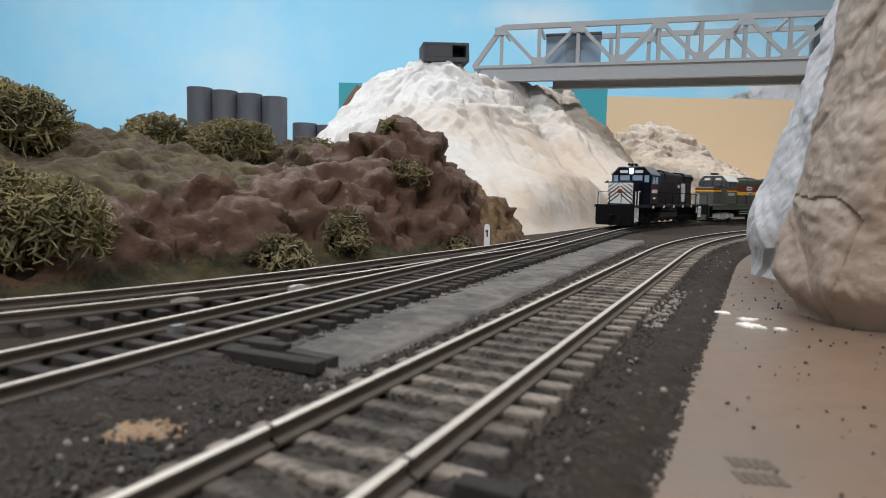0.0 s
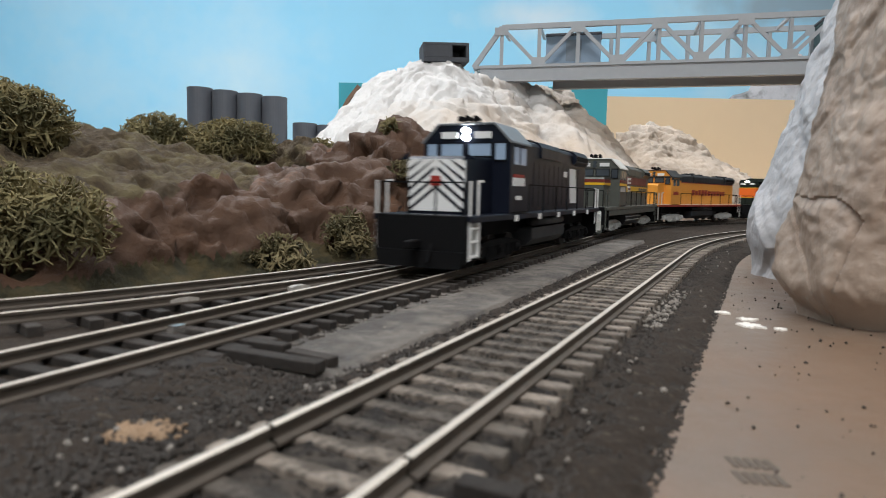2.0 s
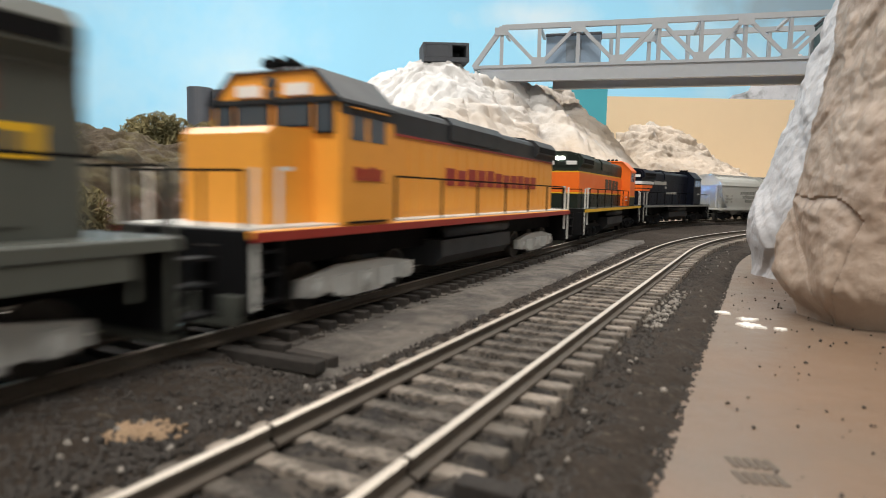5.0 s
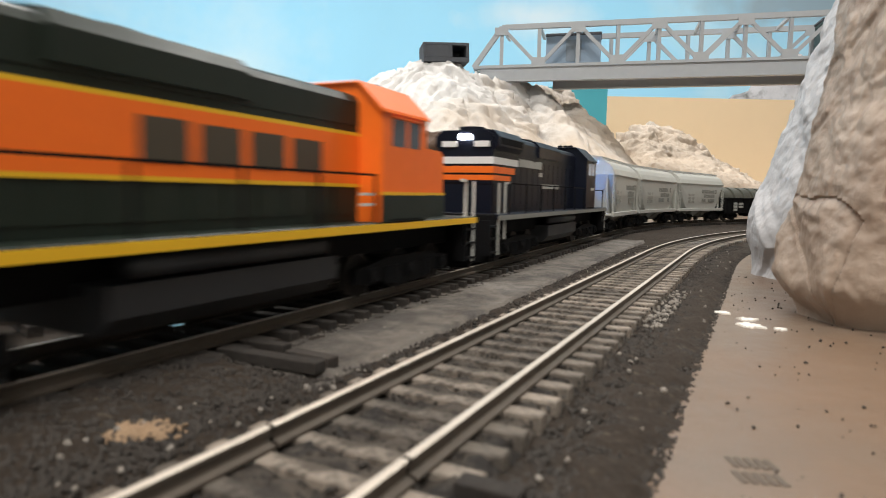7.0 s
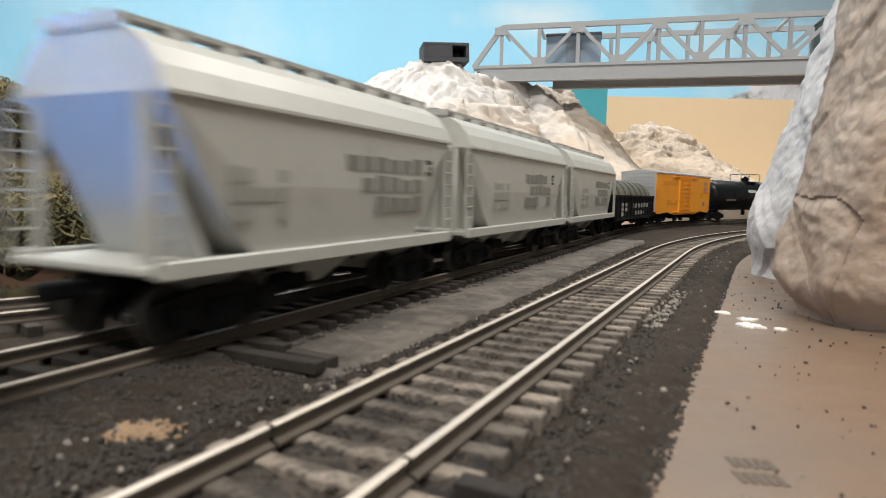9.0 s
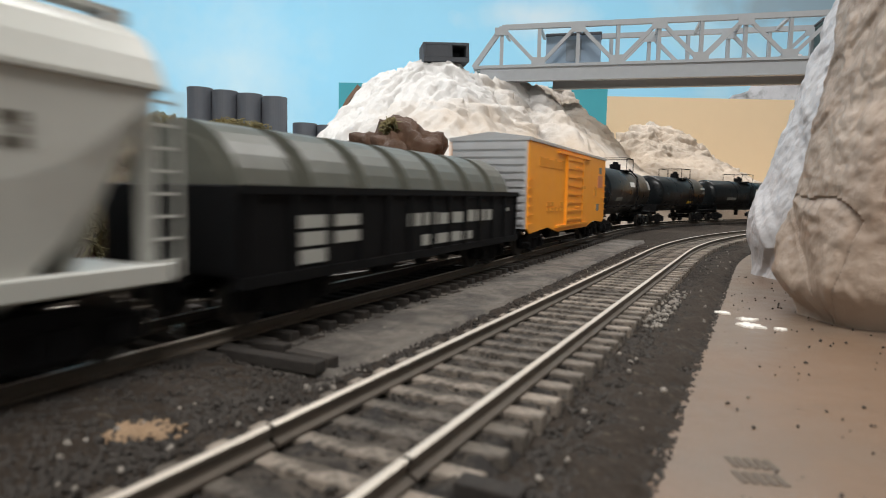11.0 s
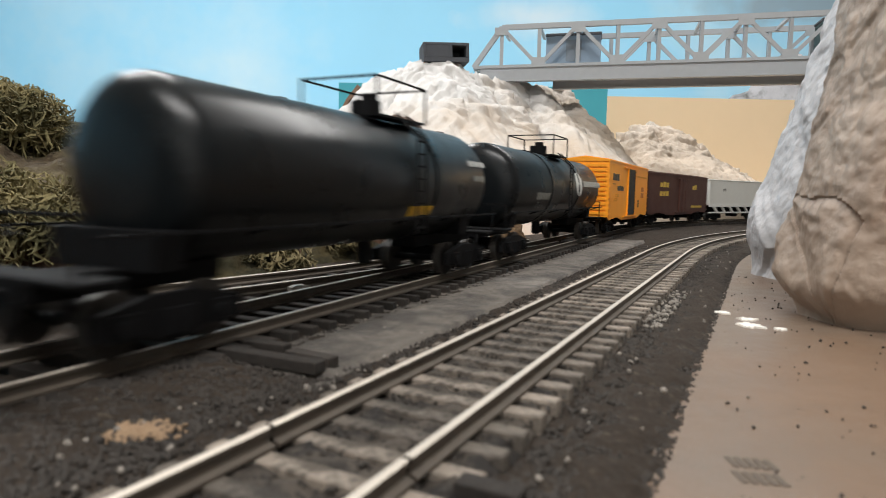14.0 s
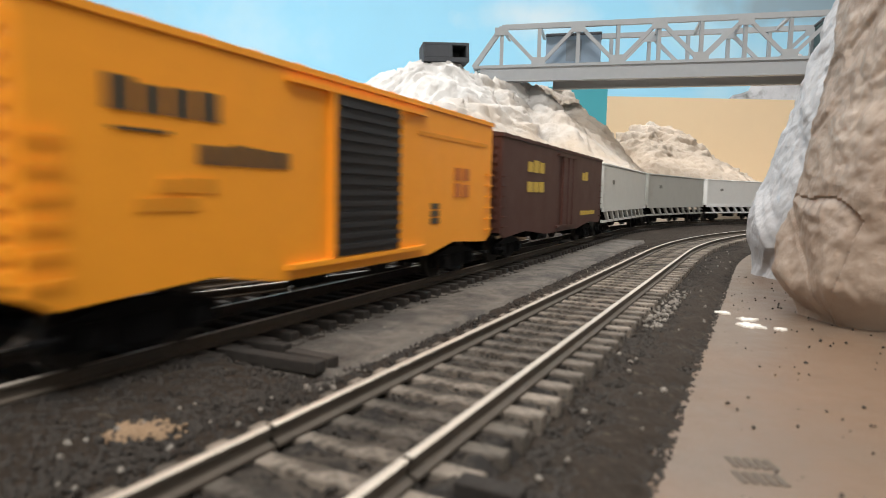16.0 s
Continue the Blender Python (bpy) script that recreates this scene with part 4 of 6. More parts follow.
stripes_side(car, X, 0.012, L - 0.012, W - 0.0004, DECK - 0.0060, DECK - 0.0024, P_GREYGREEN, "side_skirt")
for sd in (1, -1):
    for z in (0.0085, 0.0112):
        part("air_pipe", tube((X(L * 0.36), sd * 0.0160, z), (X(L * 0.64), sd * 0.0160, z), 0.0004, seg=8), P_SILVER, car, "thin silver air pipe")

# yellow engine with grey roof
car, L, X, W, HW, DECK, h0, h1, c0 = locomotive("yellow model diesel locomotive with dark grey roof and red sill", -0.458, -0.2275, P_ARMOUR, P_ROOFGREY, P_ROOFGREY, P_RED, P_SILVER, P_CREAM, c0=0.030)
both("cab_upper", car, min(X(c0 - 0.0001), X(c0 + 0.0226)), max(X(c0 - 0.0001), X(c0 + 0.0226)), W, 0.0002, 0.0440, 0.0466, P_ROOFGREY)
box("cab_front_upper", car, *sorted((X(c0), X(c0) + 0.0003)), -0.0174, 0.0174, 0.0464, 0.0478, P_ROOFGREY, 0.0)
box("walkway_top", car, -L / 2 + 0.004, L / 2 - 0.004, -W + 0.0004, W - 0.0004, DECK, DECK + 0.0004, P_CREAM, 0.0)
letters(car, -0.075, 0.02, 0.0285, 0.0360, HW + 0.0003, P_RED, 11, seed=4)
letters(car, X(c0 + 0.017), X(c0 + 0.005), 0.0290, 0.0330, W + 0.0001, P_RED, 4, seed=8)
stripes_side(car, X, h0, h1, HW, 0.0424, 0.0430, P_RED)

# orange and dark green engine, running long hood first
car, L, X, W, HW, DECK, h0, h1, c0 = locomotive("orange and dark green model diesel locomotive, running long hood first", -0.1995, 0.0100, P_GREEN, P_GREEN, P_ORANGE, P_YELLOW, P_BLACK, P_CREAM, reverse=True, lamp=P_LAMP_WARM, cab_paint=P_ORANGE, nose_paint=P_ORANGE)
wrap(car, "orange_band", X(h0), X(h1) + 0.0003, HW, 0.0288, 0.0405, P_ORANGE)
wrap(car, "stripe", X(h0), X(h1) + 0.0004, HW, 0.0405, 0.0413, P_YELLOW)
wrap(car, "stripe", X(h0), X(h1) + 0.0004, HW, 0.0280, 0.0288, P_YELLOW)
both("cab_stripe", car, min(X(c0), X(c0 + 0.0226)), max(X(c0), X(c0 + 0.0226)), W, 0.0003, 0.0262, 0.0270, P_YELLOW)
both("cab_lower", car, min(X(c0), X(c0 + 0.0226)), max(X(c0), X(c0 + 0.0226)), W, 0.0002, DECK, 0.0262, P_GREEN)
wrap(car, "nose_lower", X(0.0148), X(c0), HW, DECK, 0.0262, P_GREEN)
wrap(car, "nose_stripe", X(0.0148), X(c0), HW, 0.0262, 0.0270, P_YELLOW)
letters(car, *sorted((X(h0 + 0.014), X(h0 + 0.062))), 0.0300, 0.0390, HW + 0.0005, P_LETTER_DARK, 4, seed=5)
both("step_rung", car, min(X(h0 + 0.001), X(h0 + 0.006)), max(X(h0 + 0.001), X(h0 + 0.006)), W - 0.002, 0.0006, 0.0235, 0.0242, P_CREAM)
both("step_rung", car, min(X(h0 + 0.001), X(h0 + 0.006)), max(X(h0 + 0.001), X(h0 + 0.006)), W - 0.002, 0.0006, 0.0260, 0.0267, P_CREAM)

# black engine with white and orange stripes on its hood end
car, L, X, W, HW, DECK, h0, h1, c0 = locomotive("black model diesel locomotive with white and orange hood stripes", 0.0230, 0.2245, P_NAVY, P_NAVY, P_NAVY, P_LETTER_GREY, P_BLACK, P_LETTER_PALE, reverse=True, lamp=P_LAMP, window=P_WINDOW_LIT, rear_lamp=P_LAMP_BLUE)
for z0, z1, m, ln in ((0.0385, 0.0412, P_WHITE, 0.028), (0.0350, 0.0376, P_ORANGE, 0.024), (0.0322, 0.0342, P_ORANGE, 0.019)):
    wrap(car, "hood_stripe", X(h1 - ln), X(h1) + 0.0003, HW, z0, z1, m)
stripes_side(car, X, c0 + 0.004, c0 + 0.011, W, 0.0300, 0.0315, P_SILVER, "cab_mark")
a, b = sorted((X(h1 - 0.0615), X(h1 - 0.029)))
letters(car, a, b, 0.0382, 0.0425, HW + 0.0004, P_LETTER_PALE, 12, seed=6)
letters(car, a - 0.0015, a + 0.0040, 0.0350, 0.0374, HW + 0.0003, P_SILVER, 2, seed=6)
a, b = sorted((X(h1 - 0.092), X(h1 - 0.062)))
letters(car, a, b, 0.0295, 0.0325, HW + 0.0004, P_LETTER_PALE, 12, seed=7)
part("rear_light", box_bm(*sorted((X(c0) + 0.0000, X(c0) - (0.0009 if X(c0) < 0 else -0.0009))), -0.0055, 0.0055, 0.0470, 0.0486), P_LAMP_BLUE, car, "blue-white rear light")


# ---- freight cars ----
def car_frame(car, L, wz=0.0085, gap=0.0185, inset=0.021):
    box("centre_sill", car, -L / 2 + 0.004, L / 2 - 0.004, -0.004, 0.004, wz, wz + 0.004, P_BLACK)
    bogie(car, L / 2 - inset, 2, P_BLACK, gap)
    bogie(car, -L / 2 + inset, 2, P_BLACK, gap)
    box("brake_gear", car, -0.018, -0.004, -0.010, -0.003, 0.0045, 0.0085, P_BLACK)
    part("brake_cylinder", tube((0.004, 0.007, 0.0065), (0.014, 0.007, 0.0065), 0.002, seg=10), P_BLACK, car)


def covered_hopper(u0, u1, seed, label):
    """Rounded three-bay hopper: a bulged body with slope-sheeted ends, a roof walk, side sills and ladders."""
    car, L = begin("covered_hopper", label, "railcar", u0, u1, "pale covered hopper cars")
    car_frame(car, L, inset=0.019)
    e = L / 2 - 0.004
    bm = bmesh.new()
    rows = []
    for x, zb in ((-e, 0.0400), (-e + 0.0035, 0.0345), (-e + 0.0080, 0.0275), (-e + 0.0140, 0.0195), (-e + 0.0190, 0.0150), (-e + 0.021, 0.0135), (e - 0.021, 0.0135), (e - 0.0190, 0.0150), (e - 0.0140, 0.0195), (e - 0.0080, 0.0275), (e - 0.0035, 0.0345), (e, 0.0400)):
        pts = []
        side = [(0.0163, 0.0), (0.0174, 0.5), (0.0172, 1.0)]
        half = [(w, zb + (0.0395 - zb) * t) for w, t in side] + [(0.0176, 0.0398), (0.0176, 0.0404), (0.0160, 0.0440), (0.0135, 0.0472), (0.0095, 0.0496), (0.0045, 0.0506)]
        if zb > 0.0395:
            half = [(w, max(z, zb)) for w, z in half]
        ring = half + [(-w, z) for w, z in half[::-1]]
        rows.append([bm.verts.new((x, y, z)) for y, z in ring])
    for r0, r1 in zip(rows, rows[1:]):
        for i in range(len(r0)):
            bm.faces.new((r0[i], r0[(i + 1) % len(r0)], r1[(i + 1) % len(r1)], r1[i]))
    bm.faces.new(rows[0])
    bm.faces.new(rows[-1][::-1])
    bmesh.ops.remove_doubles(bm, verts=bm.verts[:], dist=1e-6)
    bmesh.ops.recalc_face_normals(bm, faces=bm.faces[:])
    part("body", bm, P_HOPPER, car)
    for s in (1, -1):
        part("side_sill", box_bm(-L / 2 + 0.003, L / 2 - 0.003, min(s * 0.0160, s * 0.0178), max(s * 0.0160, s * 0.0178), 0.0118, 0.0148, 0.0003), P_HOPPER, car)
        part("roof_rail", box_bm(-e, e, min(s * 0.0170, s * 0.0180), max(s * 0.0170, s * 0.0180), 0.0396, 0.0402), P_HOPPER, car)
        lad = bmesh.new()
        for x in (-L / 2 + 0.004, L / 2 - 0.004):
            for dx in (-0.0022, 0.0022):
                bar((x + dx, s * 0.0172, 0.0125), (x + dx, s * 0.0172, 0.0400), 0.0005, bm=lad)
            for i in range(8):
                bar((x - 0.0022, s * 0.0172, 0.0150 + i * 0.0033), (x + 0.0022, s * 0.0172, 0.0150 + i * 0.0033), 0.0004, bm=lad)
        part("ladder", lad, P_HOPPER, car)
    for g in (1, -1):
        box("end_platform", car, *sorted((g * (L / 2 - 0.020), g * (L / 2 - 0.002))), -0.0165, 0.0165, 0.0125, 0.0140, P_HOPPER)
        slope = [(g * (L / 2 - 0.0045), 0.0400), (g * (L / 2 - 0.0030), 0.0400), (g * (L / 2 - 0.0155), 0.0140), (g * (L / 2 - 0.0170), 0.0140)]
        part("slope_sheet", prism(slope, "y", -0.0125, 0.0125), P_HOPPER, car)
        for y in (-0.0125, 0.0125):
            part("end_post", bar((g * (L / 2 - 0.004), y, 0.0125), (g * (L / 2 - 0.004), y, 0.0410), 0.0012), P_HOPPER, car)
    wk = bmesh.new()
    box_bm(-e, e, -0.0050, -0.0015, 0.0522, 0.0526, bm=wk)
    box_bm(-e, e, 0.0015, 0.0050, 0.0522, 0.0526, bm=wk)
    box_bm(-e, e, 0.0085, 0.0092, 0.0512, 0.0518, bm=wk)
    box_bm(-e, e, -0.0092, -0.0085, 0.0512, 0.0518, bm=wk)
    for i in range(9):
        x = -e + 2 * e * i / 8
        box_bm(x - 0.0004, x + 0.0004, -0.0092, 0.0092, 0.0500, 0.0520, bm=wk)
    part("roof_walk", wk, P_SILVER, car)
    part("hatch_cover", box_bm(-e + 0.006, e - 0.006, -0.0013, 0.0013, 0.0504, 0.0520, 0.0003), P_HOPPER, car)
    for x in (-0.030, 0.0, 0.030):
        bay = bmesh.new()
        bmesh.ops.create_cone(bay, cap_ends=True, segments=4, radius1=0.007, radius2=0.019, depth=0.009, matrix=Matrix.Translation((x, 0, 0.0095)) @ Matrix.Rotation(radians(45), 4, "Z"))
        part("outlet_bay", bay, P_HOPPER, car)
    letters(car, -0.0330, 0.0030, 0.0205, 0.0345, 0.0174, P_LETTER_GREY, 6, 3, seed=seed)
    letters(car, 0.0215, 0.0370, 0.0200, 0.0300, 0.0173, paint("pale_lettering", (0.3, 0.3, 0.27)), 5, 3, seed=seed + 1)
    letters(car, -0.0380, -0.0345, 0.0300, 0.0345, 0.0174, P_LETTER_DARK, 2, 3, seed=seed + 2)
    return car


covered_hopper(0.2425, 0.3492, 1, "pale grey rounded covered hopper car, blue-lit at one end")
covered_hopper(0.3570, 0.4819, 2, "pale grey rounded covered hopper car behind another")
covered_hopper(0.4890, 0.6127, 3, "pale grey rounded covered hopper car ahead of a gondola")

# open gondola with wrapped coils
car, L = begin("gondola", "black open gondola car loaded with grey wrapped coils", "railcar", 0.6205, 0.7730)
car_frame(car, L)
box("floor", car, -L / 2 + 0.003, L / 2 - 0.003, -0.0165, 0.0165, 0.0105, 0.0120, P_BLACK)
both("side", car, -L / 2 + 0.003, L / 2 - 0.003, 0.0160, 0.0010, 0.0095, 0.0258, P_BLACK)
both("top_rail", car, -L / 2 + 0.003, L / 2 - 0.003, 0.0160, 0.0018, 0.0250, 0.0265, P_BLACK)
both("bottom_rail", car, -L / 2 + 0.003, L / 2 - 0.003, 0.0160, 0.0016, 0.0085, 0.0105, P_BLACK)
for i in range(13):
    x = -L / 2 + 0.006 + i * (L - 0.012) / 12
    both("rib", car, x - 0.0007, x + 0.0007, 0.0168, 0.0010, 0.0100, 0.0252, P_BLACK)
for g in (1, -1):
    box("end_wall", car, *sorted((g * (L / 2 - 0.0045), g * (L / 2 - 0.003))), -0.0165, 0.0165, 0.0105, 0.0265, P_BLACK)
for i in range(7):
    x = -L / 2 + 0.014 + i * (L - 0.028) / 6
    bm = tube((x - 0.0075, 0, 0.0240), (x + 0.0075, 0, 0.0240), 0.0146, seg=32)
    tube((x - 0.0085, 0, 0.0240), (x + 0.0085, 0, 0.0240), 0.0120, seg=24, bm=bm)
    part("coil", bm, P_COIL, car, "grey wrapped coil", smooth=False)
letters(car, -0.050, 0.014, 0.0165, 0.0212, 0.0171, P_LETTER_PALE, 7, seed=12)
letters(car, -0.030, 0.006, 0.0112, 0.0148, 0.0171, P_LETTER_PALE, 4, seed=13)
letters(car, 0.034, 0.060, 0.0110, 0.0215, 0.0171, P_LETTER_PALE, 2, 3, seed=14)
letters(car, -0.064, -0.058, 0.0195, 0.0210, 0.0171, P_LETTER_PALE, 2, seed=15)


def boxcar(label, u0, u1, paint_m, end_m, roof_m, door, ribs=0, eave=0.0480, sill=0.0100):
    car, L = begin("boxcar", label, "railcar", u0, u1)
    car_frame(car, L)
    e = L / 2 - 0.001
    part("body", box_bm(-e, e, -0.0168, 0.0168, sill + 0.002, eave, 0.0002), paint_m, car)
    side = [(-e, sill + 0.002), (-e + 0.004, sill), (-e + 0.030, sill + 0.0015), (-0.030, sill - 0.0012), (0.030, sill - 0.0012), (e - 0.030, sill + 0.0015), (e - 0.004, sill), (e, sill + 0.002), (e, eave - 0.001), (-e, eave - 0.001)]
    for s in (1, -1):
        part("side_sheet", prism(side, "y", *sorted((s * 0.0166, s * 0.0172))), paint_m, car)
    roof = [(-0.0176, eave - 0.0008), (0.0176, eave - 0.0008), (0.0176, eave + 0.0004), (0.0, eave + 0.0027), (-0.0176, eave + 0.0004)]
    part("roof", prism(roof, "x", -e - 0.0006, e + 0.0006), roof_m, car)
    n = 13
    for i in range(n):
        x = -e + 2 * e * (i + 0.5) / n
        rib = prism([(-0.0170, eave + 0.0003), (0.0, eave + 0.0027), (0.0170, eave + 0.0003), (0.0168, eave + 0.0009), (0.0, eave + 0.0032), (-0.0168, eave + 0.0009)], "x", x - 0.0006, x + 0.0006)
        part("roof_rib", rib, roof_m, car)
    for g in (1, -1):
        box("end_panel", car, *sorted((g * (e - 0.0006), g * (e + 0.0002))), -0.0166, 0.0166, sill + 0.002, eave, end_m, 0.0)
        gable = [(-0.0166, eave - 0.001), (0.0166, eave - 0.001), (0.0, eave + 0.0022)]
        part("end_gable", prism(gable, "x", *sorted((g * (e - 0.0006), g * (e + 0.0002)))), end_m, car)
        for i in range(11):
            z = sill + 0.0045 + i * (eave - sill - 0.008) / 10
            part("end_rib", bar((g * (e + 0.0003), -0.0155, z), (g * (e + 0.0003), 0.0155, z), 0.0011, 0.0016), end_m, car)
        box("end_step", car, *sorted((g * (e - 0.0045), g * (e - 0.0005))), 0.0150, 0.0172, sill - 0.0040, sill - 0.0034, P_BLACK, 0.0)
        grab_irons(car, g * (e - 0.0030), 0.0172, sill + 0.004, sill + 0.022, 6, 0.0042, paint_m)
    for i in range(ribs):
        z = sill + 0.006 + i * (eave - sill - 0.012) / max(1, ribs - 1)
        for a, b in ((-e + 0.006, -0.020), (0.020, e - 0.006)):
            both("pressed_rib", car, a, b, 0.0172, 0.00035, z - 0.0004, z + 0.0004, paint_m)
    door(car, e, eave, sill)
    return car, L, e


def plain_door(material, w, frame_m, slats=0, x=0.0):
    def make(car, e, eave, sill):
        for s in (1, -1):
            a, b = sorted((s * 0.0171, s * 0.0180))
            d = part("door", box_bm(x - w / 2, x + w / 2, a, b, sill + 0.0020, eave - 0.0030, 0.0001), material, car, "sliding side door")
            fr = bmesh.new()
            a2, b2 = sorted((s * 0.0171, s * 0.0184))
            for xx in (x - w / 2, x + w / 2, x):
                if xx != x or not slats:
                    box_bm(xx - 0.0005, xx + 0.0005, a2, b2, sill + 0.0015, eave - 0.0028, bm=fr)
            box_bm(x - w, x + w, a2, b2, eave - 0.0032, eave - 0.0024, bm=fr)
            box_bm(x - w, x + w, a2, b2, sill + 0.0008, sill + 0.0018, bm=fr)
            part("door_frame", fr, frame_m, d)
            for i in range(slats):
                z = sill + 0.004 + i * (eave - sill - 0.009) / (slats - 1)
                part("slat", box_bm(x - w / 2 + 0.0006, x + w / 2 - 0.0006, *sorted((s * 0.0178, s * 0.0185)), z - 0.0005, z + 0.0005), material, d)
    return make


def door_with_ladder(car, e, eave, sill):
    plain_door(P_BOX, 0.0330, P_BOX, slats=8, x=0.002)(car, e, eave, sill)
    grab_irons(car, -0.004, 0.0182, sill + 0.010, eave - 0.008, 5, 0.008, P_BOX)


car, L, e = boxcar("orange-yellow model boxcar with bare metal end and roof", 0.7818, 0.9372, P_BOX, P_ALU, P_ALU, door_with_ladder)
letters(car, -0.066, -0.058, 0.0380, 0.0425, 0.0173, P_LETTER_GREY, 1, seed=20)
both("placard", car, -0.068, -0.056, 0.0173, 0.0002, 0.0305, 0.0375, paint("pink_placard_paint", (0.6, 0.22, 0.12)))
both("placard", car, -0.052, -0.047, 0.0173, 0.0002, 0.0255, 0.0310, P_LETTER_FADED)
both("placard", car, -0.060, -0.054, 0.0173, 0.0002, 0.0170, 0.0210, P_LETTER_GREY)
letters(car, -0.020, -0.012, 0.0290, 0.0310, 0.0183, P_LETTER_FADED, 4, seed=21)
letters(car, 0.022, 0.062, 0.0370, 0.0420, 0.0173, P_LETTER_FADED, 9, seed=22)
letters(car, 0.022, 0.050, 0.0180, 0.0230, 0.0173, P_LETTER_FADED, 5, 2, seed=23)


# ---- tank cars ----
def tank_car(label, u0, u1, t0, t1, bands, platform, r=0.0166, zc=0.0290):
    """Cylinder with dished ends on a stub frame, a dome with valves, a railed platform and side ladders."""
    car, L = begin("tank_car", label, "railcar", u0, u1, "black tank cars")
    bogie(car, L / 2 - 0.021, 2, P_BLACK, 0.0185)
    bogie(car, -L / 2 + 0.021, 2, P_BLACK, 0.0185)
    bm = bmesh.new()
    seg, rows = 40, []
    prof = [(t0, 0.0), (t0 + 0.0006, r * 0.5), (t0 + 0.0018, r * 0.8), (t0 + 0.0038, r * 0.96), (t0 + 0.006, r), (t1 - 0.006, r), (t1 - 0.0038, r * 0.96), (t1 - 0.0018, r * 0.8), (t1 - 0.0006, r * 0.5), (t1, 0.0)]
    for x, q in prof[1:-1]:
        rows.append([bm.verts.new((x, q * math.cos(2 * math.pi * i / seg), zc + q * math.sin(2 * math.pi * i / seg))) for i in range(seg)])
    for r0, r1 in zip(rows, rows[1:]):
        for i in range(seg):
            bm.faces.new((r0[i], r0[(i + 1) % seg], r1[(i + 1) % seg], r1[i]))
    bm.faces.new(rows[0])
    bm.faces.new(rows[-1])
    bmesh.ops.recalc_face_normals(bm, faces=bm.faces[:])
    part("tank", bm, P_TANK, car, smooth=True)
    for x in bands:
        part("band", tube((x - 0.0011, 0, zc), (x + 0.0011, 0, zc), r + 0.0004, seg=40), P_TANK, car, smooth=False)
    for g in (1, -1):
        box("stub_sill", car, *sorted((g * (L / 2 - 0.040), g * (L / 2 - 0.003))), -0.0045, 0.0045, 0.0090, 0.0128, P_BLACK)
        box("end_platform", car, *sorted((g * (L / 2 - 0.010), g * (L / 2 - 0.003))), -0.0160, 0.0160, 0.0120, 0.0130, P_BLACK)
        part("saddle", prism([(-0.0120, 0.0125), (0.0120, 0.0125), (0.0130, 0.0190), (-0.0130, 0.0190)], "x", g * (L / 2 - 0.024), g * (L / 2 - 0.018)), P_BLACK, car)
        er = bmesh.new()
        for y in (-0.0155, 0.0155):
            bar((g * (L / 2 - 0.0035), y, 0.0130), (g * (L / 2 - 0.0035), y, 0.0220), 0.0005, bm=er)
        bar((g * (L / 2 - 0.0035), -0.0155, 0.0220), (g * (L / 2 - 0.0035), 0.0155, 0.0220), 0.0005, bm=er)
        part("end_rail", er, P_BLACK, car)
    for s in (1, -1):
        sr = bmesh.new()
        bar((-L / 2 + 0.005, s * 0.0172, 0.0190), (L / 2 - 0.005, s * 0.0172, 0.0190), 0.0005, bm=sr)
        for i in range(6):
            x = -L / 2 + 0.012 + i * (L - 0.024) / 5
            bar((x, s * 0.0172, 0.0190), (x, s * 0.0120, 0.0175), 0.0005, bm=sr)
        part("side_rail", sr, P_BLACK, car)
        ld = bmesh.new()
        for dx in (-0.0025, 0.0025):
            bar((platform + dx, s * 0.0176, 0.0150), (platform + dx, s * 0.0176, 0.0400), 0.0005, bm=ld)
            bar((platform + dx, s * 0.0176, 0.0400), (platform + dx, s * 0.0110, zc + r + 0.0005), 0.0005, bm=ld)
        for i in range(8):
            bar((platform - 0.0025, s * 0.0176, 0.0165 + i * 0.0032), (platform + 0.0025, s * 0.0176, 0.0165 + i * 0.0032), 0.0004, bm=ld)
        part("ladder", ld, P_BLACK, car)
    zt = zc + r
    part("dome", tube((platform, 0, zt - 0.0015), (platform, 0, zt + 0.0042), 0.0042, seg=20), P_BLACK, car)
    v = tube((platform - 0.0015, 0, zt + 0.004), (platform - 0.0015, 0, zt + 0.0062), 0.0022, seg=12)
    tube((platform + 0.002, 0.001, zt + 0.004), (platform + 0.002, 0.001, zt + 0.0058), 0.0011, seg=8, bm=v)
    part("valve_cover", v, P_BLACK, car)
    pl = bmesh.new()
    for s in (1, -1):
        box_bm(platform - 0.013, platform + 0.013, *sorted((s * 0.0062, s * 0.0115)), zt - 0.0012, zt - 0.0006, bm=pl)
    part("platform", pl, P_BLACK, car)
    rl = bmesh.new()
    for s in (1, -1):
        for x in (-0.013, 0.013):
            bar((platform + x, s * 0.0115, zt - 0.0010), (platform + x, s * 0.0115, zt + 0.0085), 0.0005, bm=rl)
        bar((platform - 0.013, s * 0.0115, zt + 0.0085), (platform + 0.013, s * 0.0115, zt + 0.0085), 0.0005, bm=rl)
    for x in (-0.013, 0.013):
        bar((platform + x, -0.0115, zt + 0.0085), (platform + x, 0.0115, zt + 0.0085), 0.0005, bm=rl)
    part("platform_rail", rl, P_BLACK, car)
    part("bottom_outlet", tube((platform, 0, 0.006), (platform, 0, zc - r + 0.001), 0.0022, seg=10), P_BLACK, car)
    return car, L, r, zc


